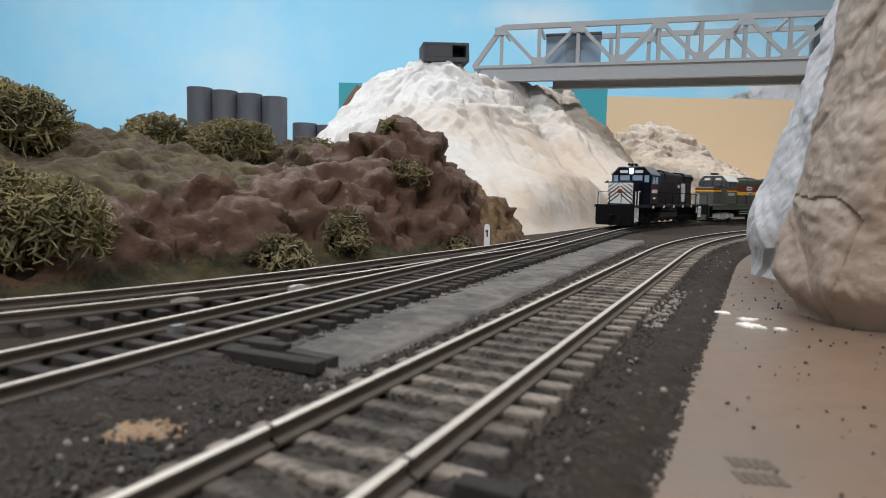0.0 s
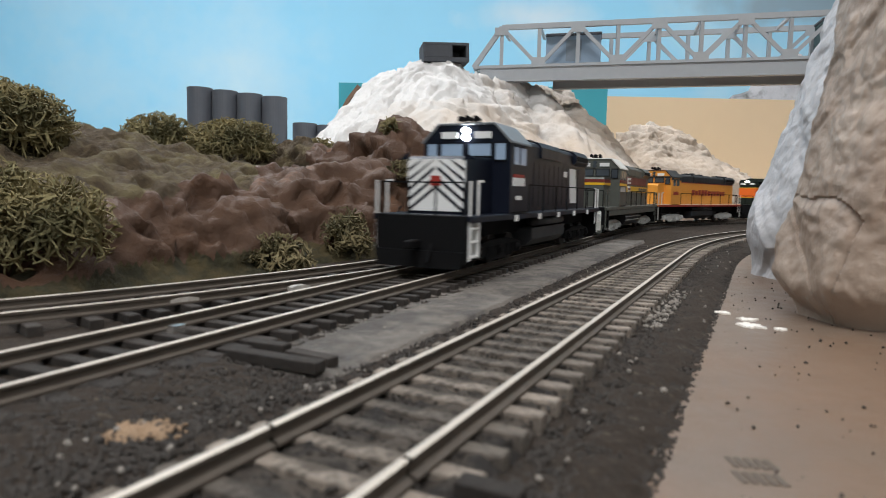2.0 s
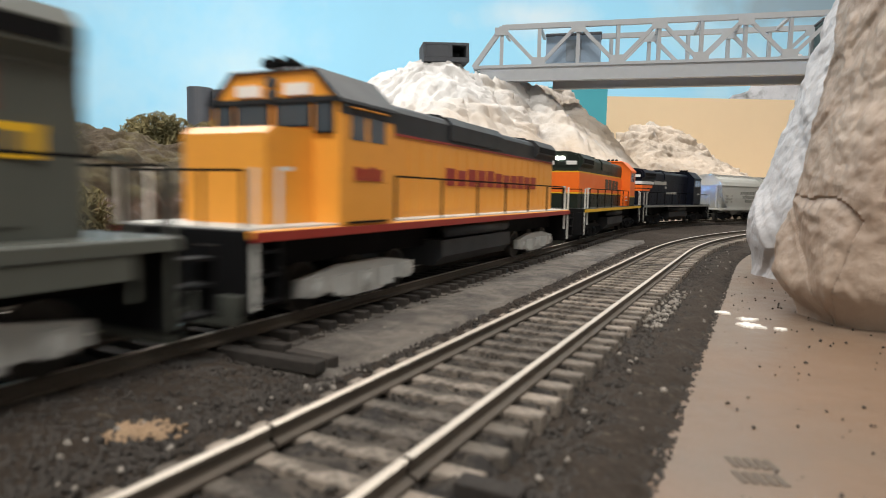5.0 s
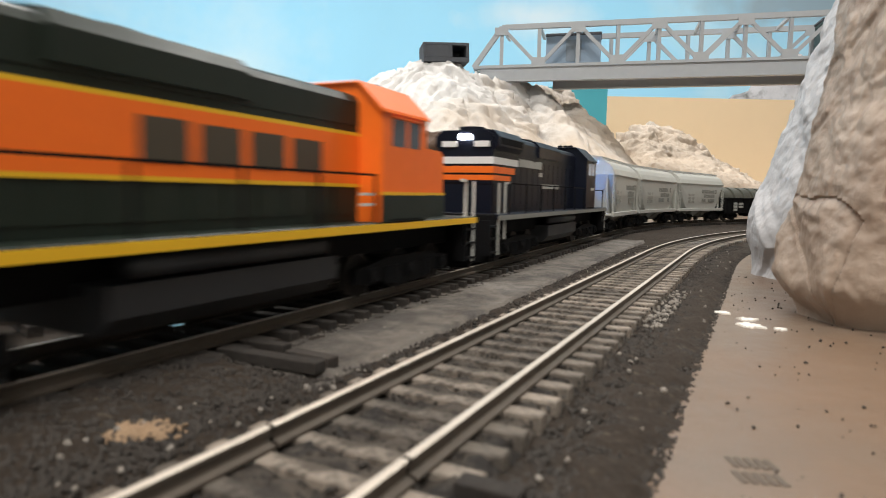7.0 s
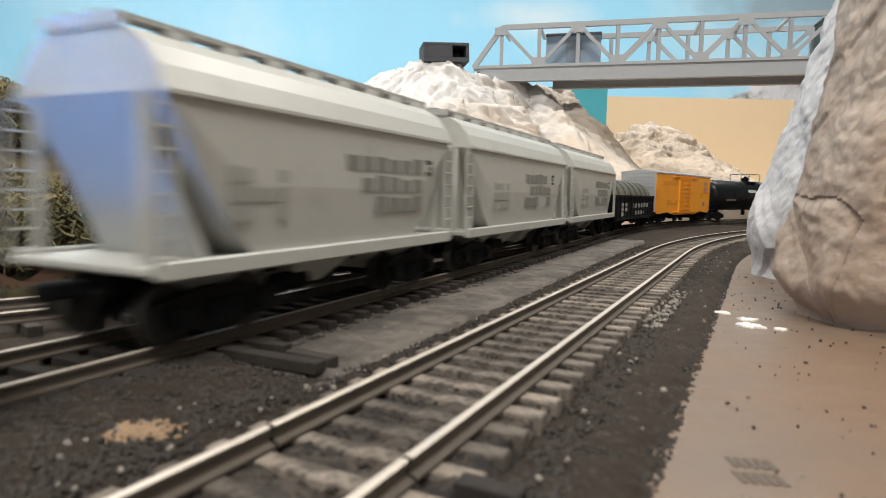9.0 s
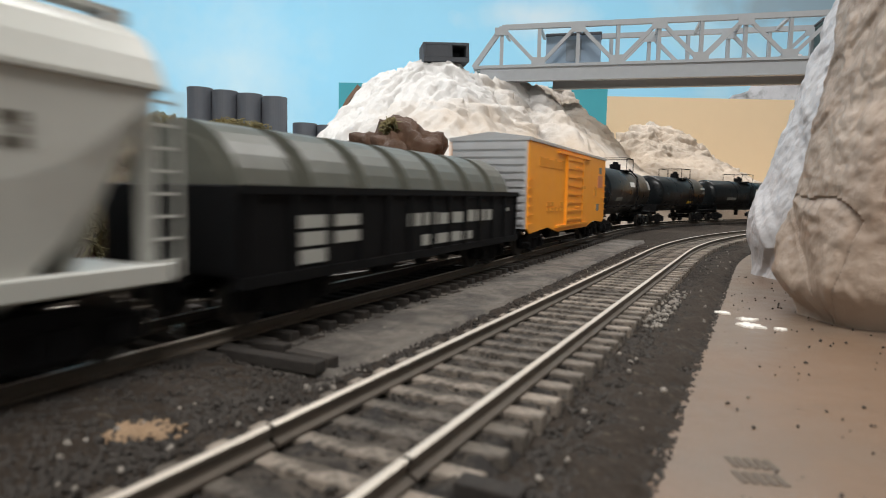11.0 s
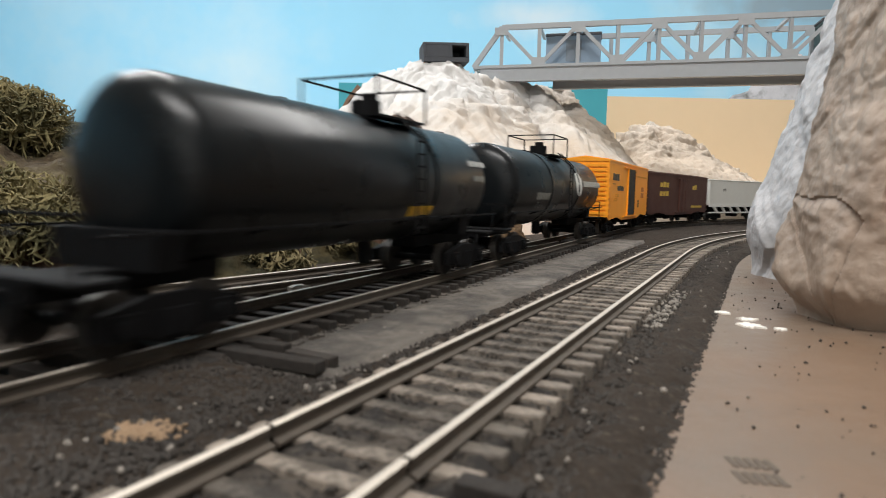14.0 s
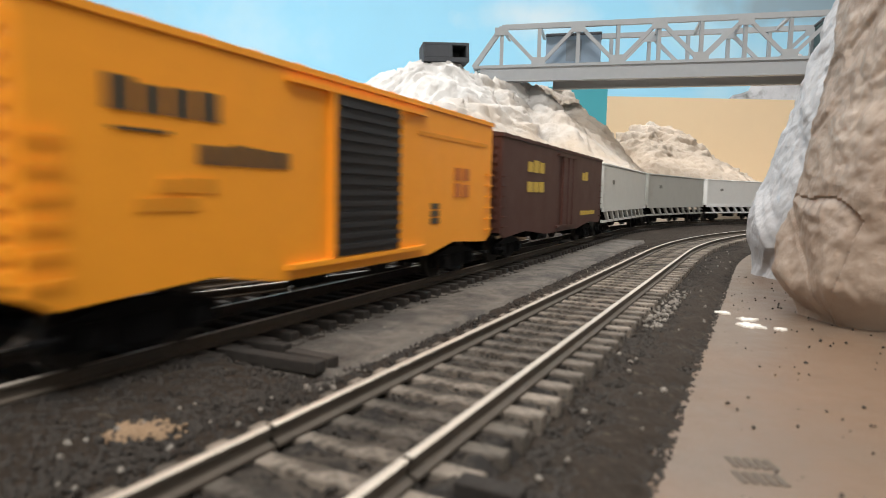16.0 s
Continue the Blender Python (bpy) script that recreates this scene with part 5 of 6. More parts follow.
def tank_mark(car, x0, x1, a0, a1, r, zc, m, name="marking"):
    """A marking that lies on the curved side, from angle a0 to a1 above the middle."""
    for s in (1, -1):
        bm = bmesh.new()
        n = 6
        prev = None
        for i in range(n + 1):
            a = radians(a0 + (a1 - a0) * i / n)
            row = [bm.verts.new((x, s * (r + o) * math.cos(a), zc + (r + o) * math.sin(a))) for x in (x0, x1) for o in (0.0001, 0.0003)]
            if prev:
                for q in ((0, 1), (1, 3), (3, 2), (2, 0)):
                    bm.faces.new((prev[q[0]], prev[q[1]], row[q[1]], row[q[0]]))
            else:
                bm.faces.new((row[0], row[1], row[3], row[2]))
            prev = row
        bm.faces.new((prev[0], prev[1], prev[3], prev[2]))
        bmesh.ops.recalc_face_normals(bm, faces=bm.faces[:])
        part(name, bm, m, car)


def tank_writing(car, x0, x1, a0, a1, r, zc, m, n):
    w = (x1 - x0) / n
    for i in range(n):
        tank_mark(car, x0 + w * (i + 0.1), x0 + w * (i + 0.85), a0, a1, r, zc, m, "lettering")


car, L, r, zc = tank_car("long black model tank car with white markings", 0.9470, 1.1320, -0.0815, 0.0815, (-0.026,), -0.012, r=0.0172, zc=0.0292)
tank_writing(car, -0.008, 0.010, 12, 24, r, zc, P_WHITE, 4)
tank_mark(car, 0.038, 0.058, -22, -14, r, zc, P_LETTER_GREY)
tank_writing(car, -0.076, -0.066, 8, 34, r, zc, P_SILVER, 2)
car, L, r, zc = tank_car("black model tank car with plain sides and a banded middle", 1.1390, 1.2980, -0.0700, 0.0590, (-0.030,), -0.018, r=0.0168, zc=0.0290)
tank_writing(car, -0.066, -0.052, 18, 24, r, zc, P_SILVER, 3)
tank_writing(car, -0.064, -0.055, 2, 8, r, zc, P_LETTER_GREY, 2)
tank_mark(car, -0.030, -0.016, -34, -24, r, zc, P_YELLOW, "placard")
car, L, r, zc = tank_car("black model tank car with a round white emblem", 1.3050, 1.4820, -0.0790, 0.0790, (-0.024, 0.026), -0.004, r=0.0168, zc=0.0290)
tank_writing(car, 0.030, 0.050, -18, -8, r, zc, P_LETTER_GREY, 5)
tank_writing(car, -0.076, -0.034, 5, 15, r, zc, P_LETTER_PALE, 15)
for s in (1, -1):
    bm = bmesh.new()
    c = (-0.0240, s * (r + 0.0002), zc + 0.003)
    vs = []
    for i in range(24):
        a = 2 * math.pi * i / 24
        dx, ang = 0.0060 * math.cos(a), 0.0060 * math.sin(a) / r + 0.16
        vs.append((c[0] + dx, s * math.cos(ang), math.sin(ang)))
    lo = [bm.verts.new((x, y * (r + 0.00005), zc + z * (r + 0.00005))) for x, y, z in vs]
    hi = [bm.verts.new((x, y * (r + 0.0004), zc + z * (r + 0.0004))) for x, y, z in vs]
    mid = bm.verts.new((c[0], s * math.cos(0.16) * (r + 0.0004), zc + math.sin(0.16) * (r + 0.0004)))
    for i in range(24):
        bm.faces.new((lo[i], lo[(i + 1) % 24], hi[(i + 1) % 24], hi[i]))
        bm.faces.new((hi[i], hi[(i + 1) % 24], mid))
    bmesh.ops.recalc_face_normals(bm, faces=bm.faces[:])
    part("round_emblem", bm, P_CREAM, car, "round white emblem")

# orange boxcar with a dark louvred door
car, L, e = boxcar("orange model boxcar with a black louvred door and ribbed ends", 1.4998, 1.6558, P_BOX_B, P_BOX_B, P_BOX_B, plain_door(P_ROOFGREY, 0.0280, P_BOX_B, slats=14, x=0.001), eave=0.0488)
letters(car, 0.045, 0.066, 0.0355, 0.0415, 0.0173, P_LETTER_DARK, 4, seed=30)
letters(car, 0.028, 0.050, 0.0290, 0.0335, 0.0173, P_LETTER_DARK, 6, seed=31)
letters(car, 0.054, 0.066, 0.0335, 0.0342, 0.0173, P_LETTER_DARK, 1, seed=31)
letters(car, 0.046, 0.061, 0.0220, 0.0275, 0.0173, P_LETTER_FADED, 4, 2, seed=32)
letters(car, -0.072, -0.024, 0.0405, 0.0420, 0.0173, P_LETTER_FADED, 14, seed=33)
letters(car, -0.058, -0.046, 0.0240, 0.0340, 0.0173, P_LETTER_RUST, 2, 2, seed=34)
letters(car, -0.037, -0.031, 0.0170, 0.0230, 0.0173, P_LETTER_DARK, 1, 3, seed=35)

# brown boxcar
def twin_doors(car, e, eave, sill):
    plain_door(P_BROWN, 0.0180, P_BROWN, x=-0.004)(car, e, eave, sill)


car, L, e = boxcar("brown model boxcar with yellow lettering bars", 1.6640, 1.8398, P_BROWN, P_BROWN, P_BROWN, twin_doors, eave=0.0468)
letters(car, 0.034, 0.058, 0.0340, 0.0400, 0.0173, P_LETTER_ORANGE, 3, seed=40)
letters(car, 0.034, 0.058, 0.0260, 0.0320, 0.0173, P_LETTER_ORANGE, 3, seed=41)
letters(car, -0.050, -0.036, 0.0330, 0.0390, 0.0173, P_LETTER_ORANGE, 2, seed=42)
letters(car, -0.070, -0.034, 0.0150, 0.0180, 0.0173, P_LETTER_ORANGE, 6, seed=43)


def pale_hopper(u0, u1, label, material):
    """Straight-sided hopper: a tall box over sloped bays with diagonal braces."""
    car, L = begin("straight_hopper", label, "railcar", u0, u1, "straight-sided hopper cars")
    car_frame(car, L)
    e = L / 2 - 0.003
    part("body", box_bm(-e, e, -0.0168, 0.0168, 0.0180, 0.0450, 0.0006), material, car)
    box("roof", car, -e - 0.0004, e + 0.0004, -0.0172, 0.0172, 0.0448, 0.0462, material)
    both("side_sill", car, -e, e, 0.0165, 0.0010, 0.0160, 0.0185, material)
    both("bottom_sill", car, -e, e, 0.0160, 0.0010, 0.0090, 0.0105, material)
    for i in range(9):
        x = -e + 0.014 + i * (2 * e - 0.028) / 8
        for s in (1, -1):
            part("brace", bar((x - 0.004, s * 0.0165, 0.0100), (x + 0.005, s * 0.0165, 0.0170), 0.0018, 0.0022), material, car)
    for x in (-0.032, 0.0, 0.032):
        bay = bmesh.new()
        bmesh.ops.create_cone(bay, cap_ends=True, segments=4, radius1=0.008, radius2=0.021, depth=0.010, matrix=Matrix.Translation((x, 0, 0.0130)) @ Matrix.Rotation(radians(45), 4, "Z"))
        part("outlet_bay", bay, P_BLACK, car)
    grab_irons(car, e - 0.004, 0.0168, 0.0200, 0.0430, 7, 0.004, material)
    grab_irons(car, -e + 0.004, 0.0168, 0.0200, 0.0430, 7, 0.004, material)
    letters(car, e - 0.035, e - 0.028, 0.0330, 0.0370, 0.0168, P_LETTER_GREY, 2, seed=50)


pale_hopper(1.8475, 2.0210, "cream-white straight-sided hopper car with braced bays", P_CREAM)
pale_hopper(2.0290, 2.1994, "pale grey straight-sided hopper car with braced bays", P_HOPPER)
pale_hopper(2.2070, 2.3780, "white straight-sided hopper car at the end", paint("white_car_paint", (0.78, 0.78, 0.76), 0.45))


# ---- lichen bushes ----
def bush(label, place, size, strands, material, seed, thick=0.00062):
    """A clump of dried lichen: a few hundred bent, forked strands that leave gaps between them."""
    rng = random.Random(seed)
    bm = bmesh.new()
    def strand(p, d, length, r, depth):
        steps = 8
        prev = None
        axis = Vector((rng.uniform(-1, 1), rng.uniform(-1, 1), rng.uniform(-1, 1))).normalized()
        turn = rng.uniform(0.15, 0.5)
        for i in range(steps + 1):
            u = d.orthogonal().normalized()
            w = d.cross(u).normalized()
            rr = r * (1 - 0.5 * i / steps)
            ring = [bm.verts.new(p + (u * math.cos(a) + w * math.sin(a)) * rr) for a in (0, 2.094, 4.189)]
            if prev:
                for k in range(3):
                    bm.faces.new((prev[k], prev[(k + 1) % 3], ring[(k + 1) % 3], ring[k]))
            prev = ring
            if depth and i in (2, 5) and rng.random() < 0.6:
                strand(p, (d + Vector((rng.uniform(-1, 1), rng.uniform(-1, 1), rng.uniform(-0.8, 0.8)))).normalized(), length * 0.5, rr * 0.9, depth - 1)
            d = (Matrix.Rotation(turn, 3, axis) @ d + Vector((rng.uniform(-1, 1), rng.uniform(-1, 1), rng.uniform(-1, 1))) * 0.18).normalized()
            p = p + d * length / steps
            if (p.x / size[0]) ** 2 + (p.y / size[1]) ** 2 + (p.z / size[2]) ** 2 > 1.0:
                d = (d - Vector((p.x / size[0], p.y / size[1], p.z / size[2])) * 1.1).normalized()
    for _ in range(int(strands * 1.15)):
        a, b = rng.uniform(0, 2 * math.pi), rng.uniform(-0.25, 1)
        q = Vector((math.cos(a) * math.sqrt(1 - b * b), math.sin(a) * math.sqrt(1 - b * b), b))
        rad = rng.uniform(0.3, 1.0) ** 0.5 * (0.78 + 0.35 * noise.noise(q * 2 + Vector((seed, 0, 0))))
        p = Vector((q.x * size[0] * rad, q.y * size[1] * rad, max(-0.002, q.z * size[2] * rad)))
        d = q.cross(Vector((rng.uniform(-1, 1), rng.uniform(-1, 1), rng.uniform(-1, 1)))).normalized()
        strand(p, (d + q * rng.uniform(-0.5, 0.35)).normalized(), rng.uniform(0.5, 0.95) * min(size) + 0.003, thick, 1)
    ob = finish("lichen_bush", bm, material)
    ob.location = place
    return tagged(ob, label, "bush")


def on_hill(x, y, up=0.0):
    return (x, y, hill_z(x, y) + up)


OLIVE = "olive dried lichen bush on the brown hillside"
DARK = "dark green lichen bush at the foot of the hill"
bush(OLIVE, (-0.1150, 0.184, 0.012), (0.020, 0.012, 0.017), 280, M_LICHEN, 1, 0.0005)
bush(OLIVE, (-0.1370, 0.186, 0.013), (0.020, 0.014, 0.021), 340, M_LICHEN, 2, 0.0005)
bush(OLIVE, on_hill(-0.196, 0.290, 0.008), (0.027, 0.022, 0.020), 420, M_LICHEN, 3)
bush(OLIVE, on_hill(-0.226, 0.296, 0.012), (0.030, 0.024, 0.022), 420, M_LICHEN, 4)
bush("brown-green low lichen bush on the plateau", on_hill(-0.236, 0.405, 0.0), (0.018, 0.016, 0.012), 200, M_LICHEN_DARK, 14)
bush(OLIVE, on_hill(-0.188, 0.418, 0.019), (0.026, 0.020, 0.017), 380, M_LICHEN, 5)
bush(OLIVE, on_hill(-0.140, 0.420, 0.022), (0.036, 0.020, 0.017), 520, M_LICHEN, 6)
bush(DARK, on_hill(-0.064, 0.2375, 0.002), (0.016, 0.010, 0.010), 105, M_LICHEN_DARK, 7)
bush(DARK, on_hill(-0.043, 0.274, 0.003), (0.012, 0.009, 0.016), 120, M_LICHEN_DARK, 8)
bush(DARK, on_hill(-0.020, 0.338, 0.004), (0.014, 0.010, 0.009), 110, M_LICHEN_DARK, 9)
bush(DARK, on_hill(0.009, 0.330, 0.002), (0.009, 0.007, 0.008), 70, M_LICHEN_DARK, 10)
bush("small twiggy lichen tuft on the hill crest", on_hill(-0.030, 0.360, 0.0), (0.008, 0.006, 0.007), 60, M_LICHEN, 11)
bush("small twiggy lichen tuft on the hill crest", on_hill(-0.085, 0.430, 0.0), (0.012, 0.008, 0.010), 60, M_LICHEN, 12)


# ---- portal box on the peak ----
M_BOXGREY = mat("dark_grey_block", (0.06, 0.065, 0.075), 0.7, vary=0.2, scale=150, bump=0.3)
ob = empty("portal_box", "dark grey hollow block on the mountain top", "block", place=(-0.004, 0.85, 0.2000))
for name, b_ in (("roof", (-0.030, 0.030, -0.02, 0.02, 0.015, 0.0185)), ("floor", (-0.030, 0.030, -0.02, 0.02, -0.006, 0.0)), ("wall", (-0.030, -0.026, -0.02, 0.02, 0.0, 0.015)), ("wall", (0.026, 0.030, -0.02, 0.02, 0.0, 0.015)), ("divider", (0.004, 0.008, -0.02, 0.02, 0.0, 0.015)), ("back", (-0.026, 0.026, 0.017, 0.02, 0.0, 0.015)), ("front_panel", (-0.026, 0.004, -0.02, -0.018, 0.0, 0.015))):
    part(name, box_bm(*b_, 0.0004), M_BOXGREY, ob)
ob.rotation_euler = (0, radians(-2), radians(10))

# ---- marker post beside the track ----
post = empty("marker_post", "white marker post with a black figure 1", "marker post", place=(0.0240, 0.345, -0.0045))
part("post", box_bm(-0.0016, 0.0016, -0.0005, 0.0005, 0, 0.0120, 0.0002), P_WHITE, post)
part("head", prism([(-0.0016, 0.0118), (0.0016, 0.0118), (0.0010, 0.0135), (-0.0010, 0.0135)], "y", -0.0005, 0.0005), P_WHITE, post)
fig = box_bm(-0.0003, 0.0004, -0.0007, -0.0005, 0.0066, 0.0104)
bar((-0.0009, -0.0006, 0.0093), (0.0001, -0.0006, 0.0103), 0.0002, 0.0006, bm=fig)
part("figure", fig, P_BLACK, post, "black figure 1")
part("base", box_bm(-0.003, 0.003, -0.002, 0.002, 0, 0.0008), P_BLACK, post)

# ---- loose ties and scraps between the tracks ----
def scrap(name, label, a, b, w, h, material, z=-0.0038):
    bm = bar((a[0], a[1], z + h / 2), (b[0], b[1], z + h / 2), w, h)
    bmesh.ops.bevel(bm, geom=bm.edges[:], offset=0.00015, segments=1, affect="EDGES")
    return tagged(finish(name, bm, material), label, "tie")


scrap("loose_tie", "long dark loose tie beside the track", (-0.0385, 0.1085), (-0.0195, 0.1000), 0.0030, 0.0020, M_TIE)
scrap("loose_tie", "short dark loose tie beside the track", (-0.0265, 0.1085), (-0.0180, 0.1035), 0.0028, 0.0018, M_TIE)
scrap("loose_tie", "short dark loose tie half sunk in ballast", (-0.0445, 0.1040), (-0.0370, 0.1010), 0.0026, 0.0014, M_TIE)
scrap("loose_tie", "dark tie end at the turnout", (-0.0375, 0.1165), (-0.0280, 0.1125), 0.0028, 0.0016, M_TIE)
scrap("loose_tie", "dark tie end near a rail joint", (0.0020, 0.0600), (0.0080, 0.0570), 0.0028, 0.0018, M_TIE)


# ---- pieces at the turnout ----
M_CLEAR = mat("milky_plastic", (0.42, 0.39, 0.35), 0.25, vary=0.2, scale=300)
for (x, y), ln, turn in (((-0.0800, 0.1640), 0.0090, 52), ((-0.0630, 0.1510), 0.0070, 48), ((-0.0400, 0.1740), 0.0060, 40)):
    ob = finish("rail_insulator", prism([(-ln / 2, -0.0014), (ln / 2, -0.0014), (ln / 2, -0.0003), (ln * 0.2, 0.0002), (-ln * 0.2, 0.0002), (-ln / 2, -0.0003)], "y", -0.0011, 0.0011), M_CLEAR)
    ob.matrix_world = pose(x, y, -0.0008, 0, 0, turn)
    tagged(ob, "milky plastic insulator piece beside the turnout rail", "rail joiner")
ob = finish("rail_joiner", prism([(-0.0016, -0.0012), (0.0016, -0.0012), (0.0013, 0.0004), (-0.0013, 0.0004)], "y", -0.0010, 0.0010), mat("bright_joiner_metal", (0.85, 0.83, 0.80), 0.2, 0.9, vary=0.05))
ob.matrix_world = pose(-0.0520, 0.1215, -0.0014, 0, 0, 60)
tagged(ob, "small shiny metal joiner between the rails", "rail joiner")


# ---- gravel ----
def gravel(name, label, count, seed, where, size, material):
    """Loose crushed stones, scattered and part sunk."""
    rng = random.Random(seed)
    base = bmesh.new()
    bmesh.ops.create_icosphere(base, subdivisions=1, radius=1)
    ico = [v.co.copy() for v in base.verts]
    tri = [[v.index for v in f.verts] for f in base.faces]
    base.free()
    verts, faces = [], []
    for _ in range(count):
        x, y, z = where(rng)
        r = rng.uniform(*size)
        e = Euler((rng.uniform(0, 6), rng.uniform(0, 6), rng.uniform(0, 6))).to_matrix()
        st = Vector((rng.uniform(0.6, 1.3), rng.uniform(0.6, 1.3), rng.uniform(0.5, 1.0)))
        k = len(verts)
        for c in ico:
            q = e @ Vector((c.x * st.x, c.y * st.y, c.z * st.z)) * r * rng.uniform(0.8, 1.15)
            verts.append((x + q.x, y + q.y, z + q.z))
        faces += [[i + k for i in t] for t in tri]
    me = bpy.data.meshes.new(name)
    me.from_pydata(verts, [], faces)
    me.materials.append(material)
    return tagged(new(name, me), label, "gravel", "", "stuff")


def beside(fn, u0, u1, lo, hi, z, power=1.0):
    def pick(rng):
        p, d = fn(u0 + (u1 - u0) * rng.random() ** power)
        o = rng.uniform(lo, hi)
        return p.x + d.y * o, p.y - d.x * o, z(o) if callable(z) else z
    return pick


M_STONE = mat("dark_crushed_stone", (0.034, 0.028, 0.023), 0.9, vary=0.5, scale=1500)
M_STONE_PALE = mat("pale_stone_chips", (0.24, 0.215, 0.185), 0.8, vary=0.4, scale=800)
edge = lambda o: -0.0045 if o < 0.018 else -0.0045 - (o - 0.018) * 0.2
gravel("gravel_shoulder", "dark crushed-stone shoulder of the near track", 13000, 1, beside(near_line, 0.02, 0.45, 0.0155, 0.0300, edge, 1.4), (0.00022, 0.0005), M_STONE)
gravel("gravel_cess", "dark crushed stone between the tracks", 4200, 2, beside(near_line, 0.0, 0.40, -0.030, -0.0155, -0.0046, 1.3), (0.00022, 0.0005), M_STONE)
gravel("gravel_main", "dark crushed stone on the main track", 4000, 3, beside(main_line, 0.0, 0.40, -0.018, 0.020, -0.0043, 1.1), (0.0002, 0.0005), M_STONE)
gravel("pale_chips", "pale stone chips strewn on the ballast", 260, 4, beside(near_line, 0.0, 0.40, -0.050, 0.028, -0.0040, 1.1), (0.00018, 0.0005), M_STONE_PALE)
gravel("gravel_foreground", "dark stones strewn in front of the turnout", 5200, 11, beside(near_line, -0.03, 0.12, -0.058, -0.014, lambda o: -0.0044, 1.0), (0.0002, 0.0006), M_STONE)
gravel("pale_chips_foreground", "pale chips strewn in front of the turnout", 110, 12, beside(near_line, -0.03, 0.12, -0.058, -0.014, -0.0040, 1.0), (0.0002, 0.0006), M_STONE_PALE)
gravel("gravel_fill", "dark grit between the ties of the near track", 5000, 13, beside(near_line, 0.0, 0.30, -0.0150, 0.0150, -0.0030, 1.4), (0.00018, 0.00042), M_STONE)
gravel("gravel_verge", "dark grit heaped against the rail", 6500, 14, beside(main_line, -0.05, 0.080, 0.0100, 0.034, lambda o: -0.0027 - max(0, o - 0.014) * 0.11, 1.0), (0.0002, 0.0006), M_STONE)
gravel("pale_chips_heap", "pale stone chips spilled beside the rail", 120, 5, beside(near_line, 0.150, 0.215, 0.013, 0.020, -0.0042), (0.0003, 0.0007), M_STONE_PALE)
gravel("board_crumbs", "dark crumbs scattered on the tan board", 240, 6, beside(near_line, 0.02, 0.30, 0.031, 0.075, -0.0066), (0.0001, 0.0004), M_STONE)


def patch(name, label, x, y, z, rx, ry, material, seed, rough=0.35, turn=0.0):
    """A thin uneven spill lying on a surface."""
    bm = bmesh.new()
    ring = []
    for i in range(40):
        a = 2 * math.pi * i / 40
        k = 1 + rough * noise.noise(Vector((math.cos(a) * 2.2, math.sin(a) * 2.2, seed)))+ 0.5 * rough * noise.noise(Vector((math.cos(a) * 6, math.sin(a) * 6, seed)))
        px, py = rx * k * math.cos(a), ry * k * math.sin(a)
        ring.append((x + px * math.cos(turn) - py * math.sin(turn), y + px * math.sin(turn) + py * math.cos(turn)))
    lo = [bm.verts.new((p[0], p[1], z - 0.0006)) for p in ring]
    hi = [bm.verts.new((x + (p[0] - x) * 0.94, y + (p[1] - y) * 0.94, z)) for p in ring]
    bm.faces.new(hi)
    for i in range(40):
        bm.faces.new((lo[i], lo[(i + 1) % 40], hi[(i + 1) % 40], hi[i]))
    return tagged(finish(name, bm, material), label, "spill")


M_SAND = mat("sand_patch", (0.34, 0.23, 0.14), 0.9, vary=0.3, scale=600, bump=0.8, bump_scale=700)
M_DRIP = mat("white_paint_drip", (0.72, 0.68, 0.62), 0.5, vary=0.1, scale=200)
gravel("sand_patch", "tan sand patch on the dark ballast", 1700, 8, lambda r: (-0.0390 + r.gauss(0, 0.0023), 0.0755 + r.gauss(0, 0.0013), -0.0042), (0.0002, 0.00045), M_SAND)
for i, (x, y, rx, ry) in enumerate(((0.0795, 0.1600, 0.0028, 0.0030), (0.0830, 0.1680, 0.0022, 0.0016), (0.0800, 0.1770, 0.0020, 0.0022), (0.0855, 0.1560, 0.0014, 0.0012))):
    patch("paint_drip", "white paint drip on the tan board", x, y, -0.0064, rx, ry, M_DRIP, 10.0 + i, 0.9)

# faint stamp on the board, as plain bars
M_STAMP = mat("grey_stamp_ink", (0.09, 0.07, 0.052), 0.7, vary=0.3, scale=900)
stamp = empty("ink_stamp", "faint dark ink stamp on the tan board", "stamp")
for r in range(2):
    for i in range(5):
        x, y = 0.0352 + i * 0.0011 + r * 0.0010, 0.0700 + r * 0.0042 - i * 0.0002
        part("ink_bar", box_bm(x, x + 0.0008, y, y + 0.0030, -0.0069, -0.00668), M_STAMP, stamp)

# ---- far things seen past the bridge ----
M_FARROCK = mat("far_grey_rock", (0.26, 0.26, 0.27), 0.8, vary=0.35, scale=25, bump=0.5, bump_scale=60, second=(0.06, 0.06, 0.055), second_scale=9, second_edge=(0.5, 0.62))
M_BLUEBOX = mat("slate_blue_paint", (0.25, 0.33, 0.42), 0.6, vary=0.08, scale=40)
M_GREENBOX = mat("dark_green_paint_box", (0.02, 0.035, 0.03), 0.6, vary=0.1, scale=40)


def far_hill_z(x, y):
    v = Vector((x, y, 0))
    d = math.hypot((x - 0.97) / 0.36, (y - 1.75) / 0.22)
    return -0.01 + 0.42 * max(0, 1 - d) ** 0.5 * (1 + 0.25 * noise.fractal(v * 12, 1.0, 2.0, 4))


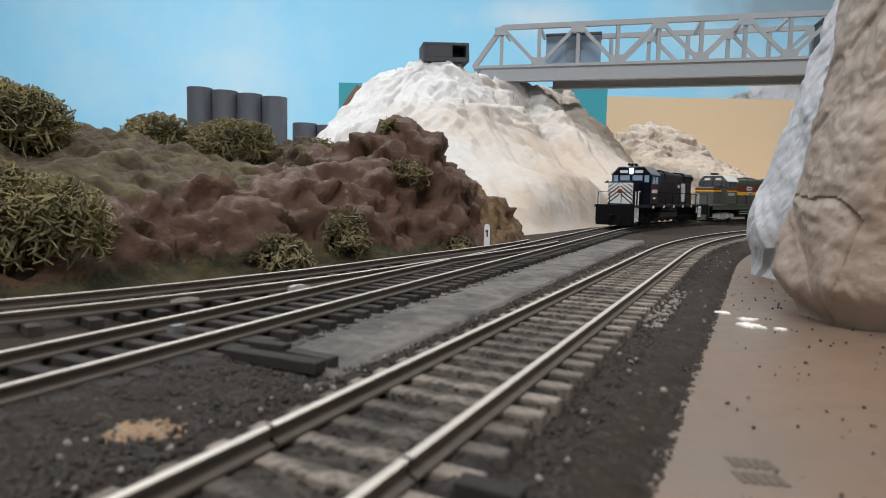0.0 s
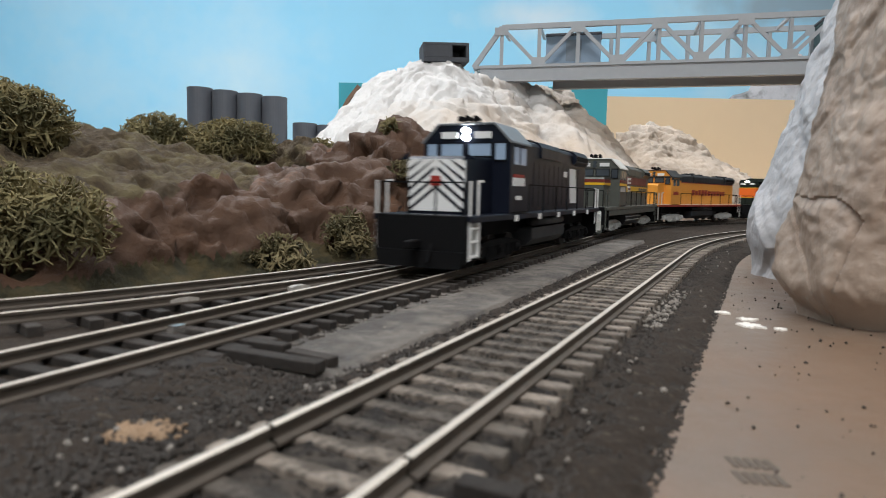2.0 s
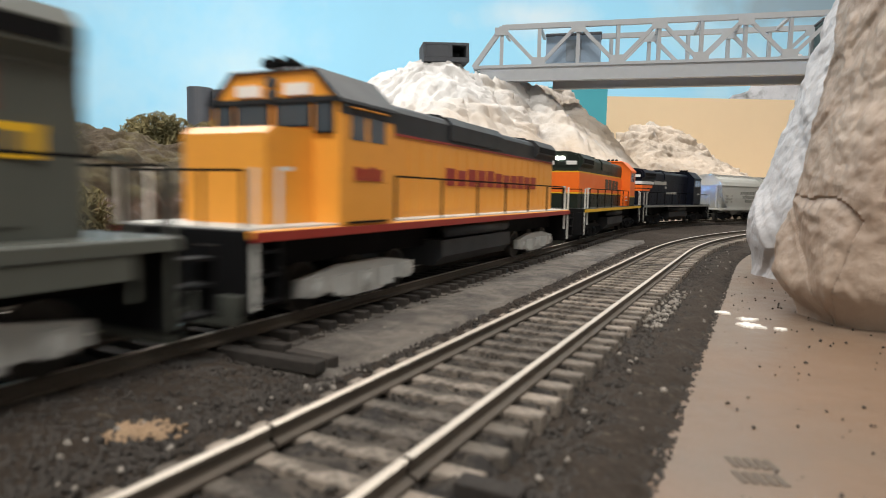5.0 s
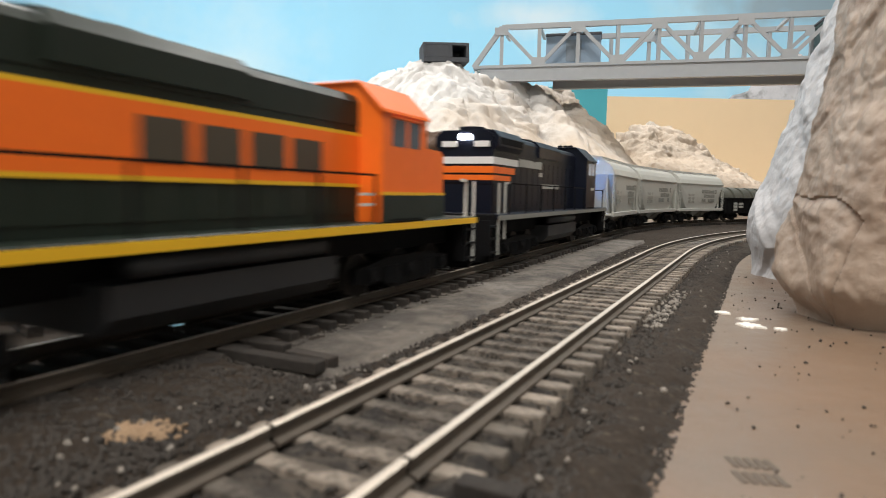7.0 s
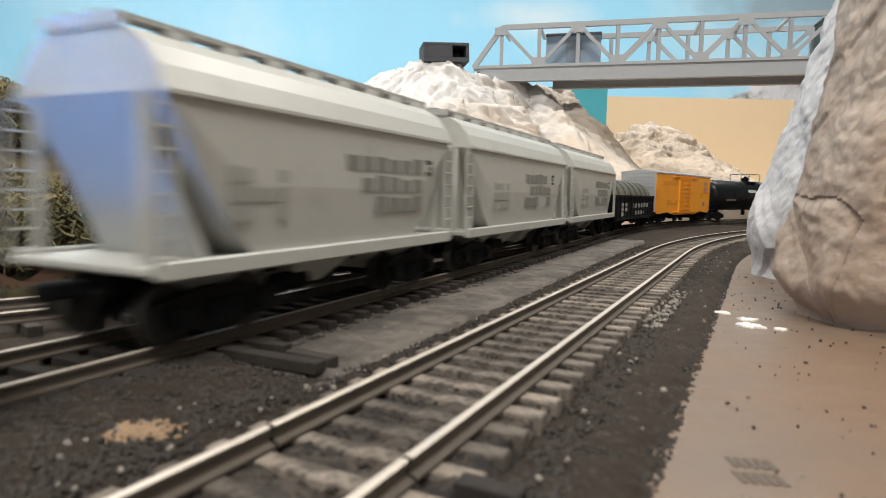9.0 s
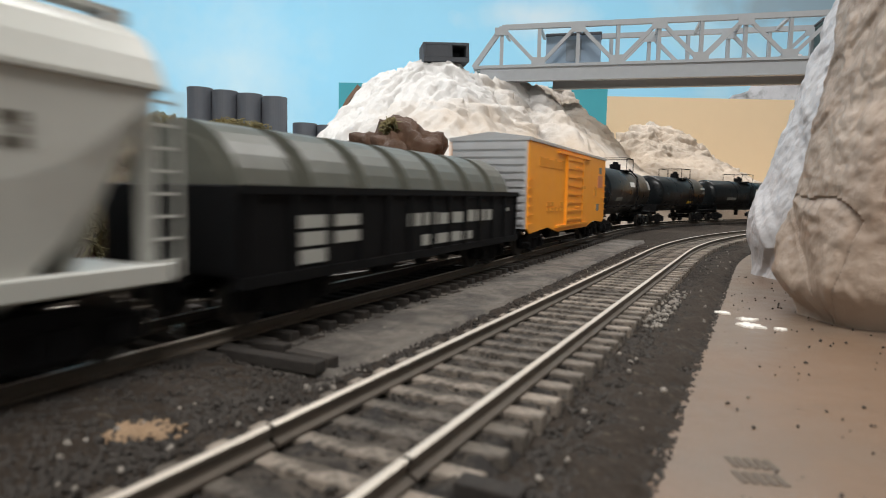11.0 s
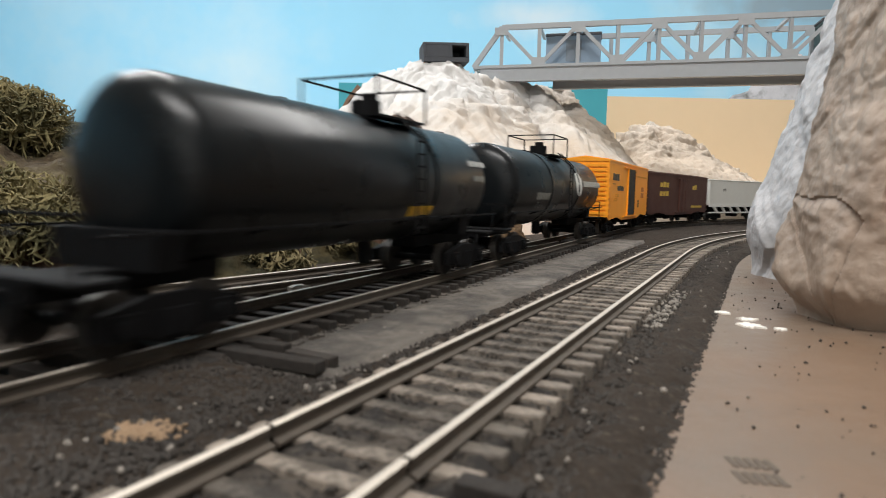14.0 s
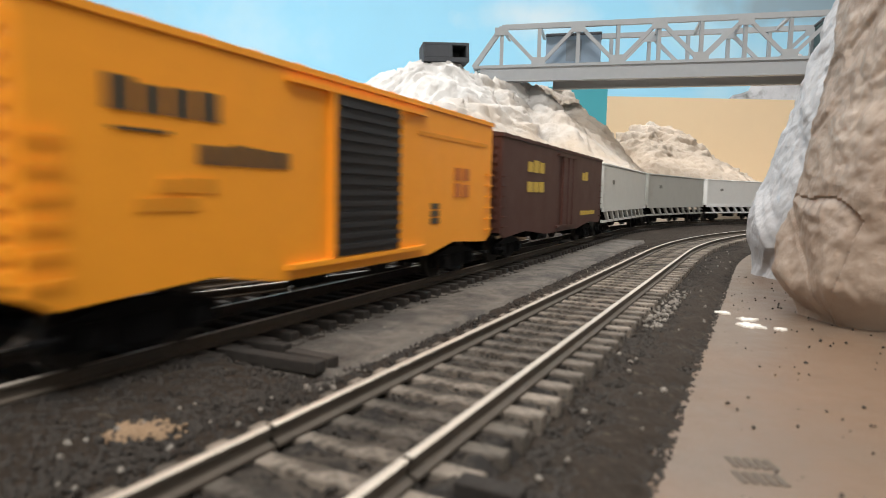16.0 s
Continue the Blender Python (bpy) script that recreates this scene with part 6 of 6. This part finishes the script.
height_sheet("hill_far", far_hill_z, 0.45, 1.5, 1.5, 2.0, 0.02, M_FARROCK, "grey rocky hill far behind the bridge", keep=lambda x, y, z: z > -0.008)
def on_bridge(name, label, category, s_, height, length, width, material):
    """A boxy wagon that stands on the bridge deck."""
    d = Vector((0.58, -0.15)).normalized()
    n = Vector((-d.y, d.x))
    p = Vector((0.040, 0.95)) + d * s_ + n * 0.038
    ob = empty(name, label, category, place=(p.x, p.y, 0.2100))
    ob.rotation_euler = (0, 0, math.atan2(d.y, d.x))
    part("body", box_bm(-length / 2, length / 2, -width / 2, width / 2, 0.007, height - 0.004, 0.0006), material, ob)
    part("roof", box_bm(-length / 2 - 0.001, length / 2 + 0.001, -width / 2 - 0.001, width / 2 + 0.001, height - 0.004, height, 0.0008), M_BOXGREY, ob)
    part("door", box_bm(-0.010, 0.012, -width / 2 - 0.0008, -width / 2 + 0.0005, 0.010, height - 0.010), mat("slate_door_paint", (0.20, 0.24, 0.28), 0.6), ob, "slate grey door")
    for x in (-length * 0.32, length * 0.32):
        for y in (-0.009, 0.009):
            part("wheel", tube((x, y - 0.0012, 0.0045), (x, y + 0.0012, 0.0045), 0.0045, seg=16), P_BLACK, ob)
        part("axle_beam", box_bm(x - 0.004, x + 0.004, -0.012, 0.012, 0.004, 0.0075), P_BLACK, ob)


on_bridge("wagon", "slate-blue model wagon standing on the bridge", "railcar", 0.142, 0.050, 0.078, 0.034, M_BLUEBOX)
on_bridge("wagon", "dark green model wagon standing on the bridge", "railcar", 0.490, 0.056, 0.050, 0.034, M_GREENBOX)
post = empty("wooden_post", "tan wooden post behind the mountain", "post", place=(0.325, 1.30, -0.0068))
part("post", bar((0, 0, 0), (-0.02, 0, 0.262), 0.022, 0.012), mat("tan_wood", (0.42, 0.26, 0.16), 0.6, scale=80), post)


# ---- what moves ----
def motions():
    """Every car rides on two points of the main track; the train runs towards the camera."""
    for ob, centre, half in CARS:
        rows = []
        for k in range(33):
            t = k * 0.5
            u = centre - 0.1801 * (t - 8) - 0.00023 * (t - 8) ** 2
            f, r = main_line(u - half)[0], main_line(u + half)[0]
            m, d = (f + r) / 2, (f - r).normalized()
            rows.append((t, pose(m.x, m.y, 0, 0, 0, math.degrees(math.atan2(d.y, d.x)))))
        walk(ob, rows)


motions()
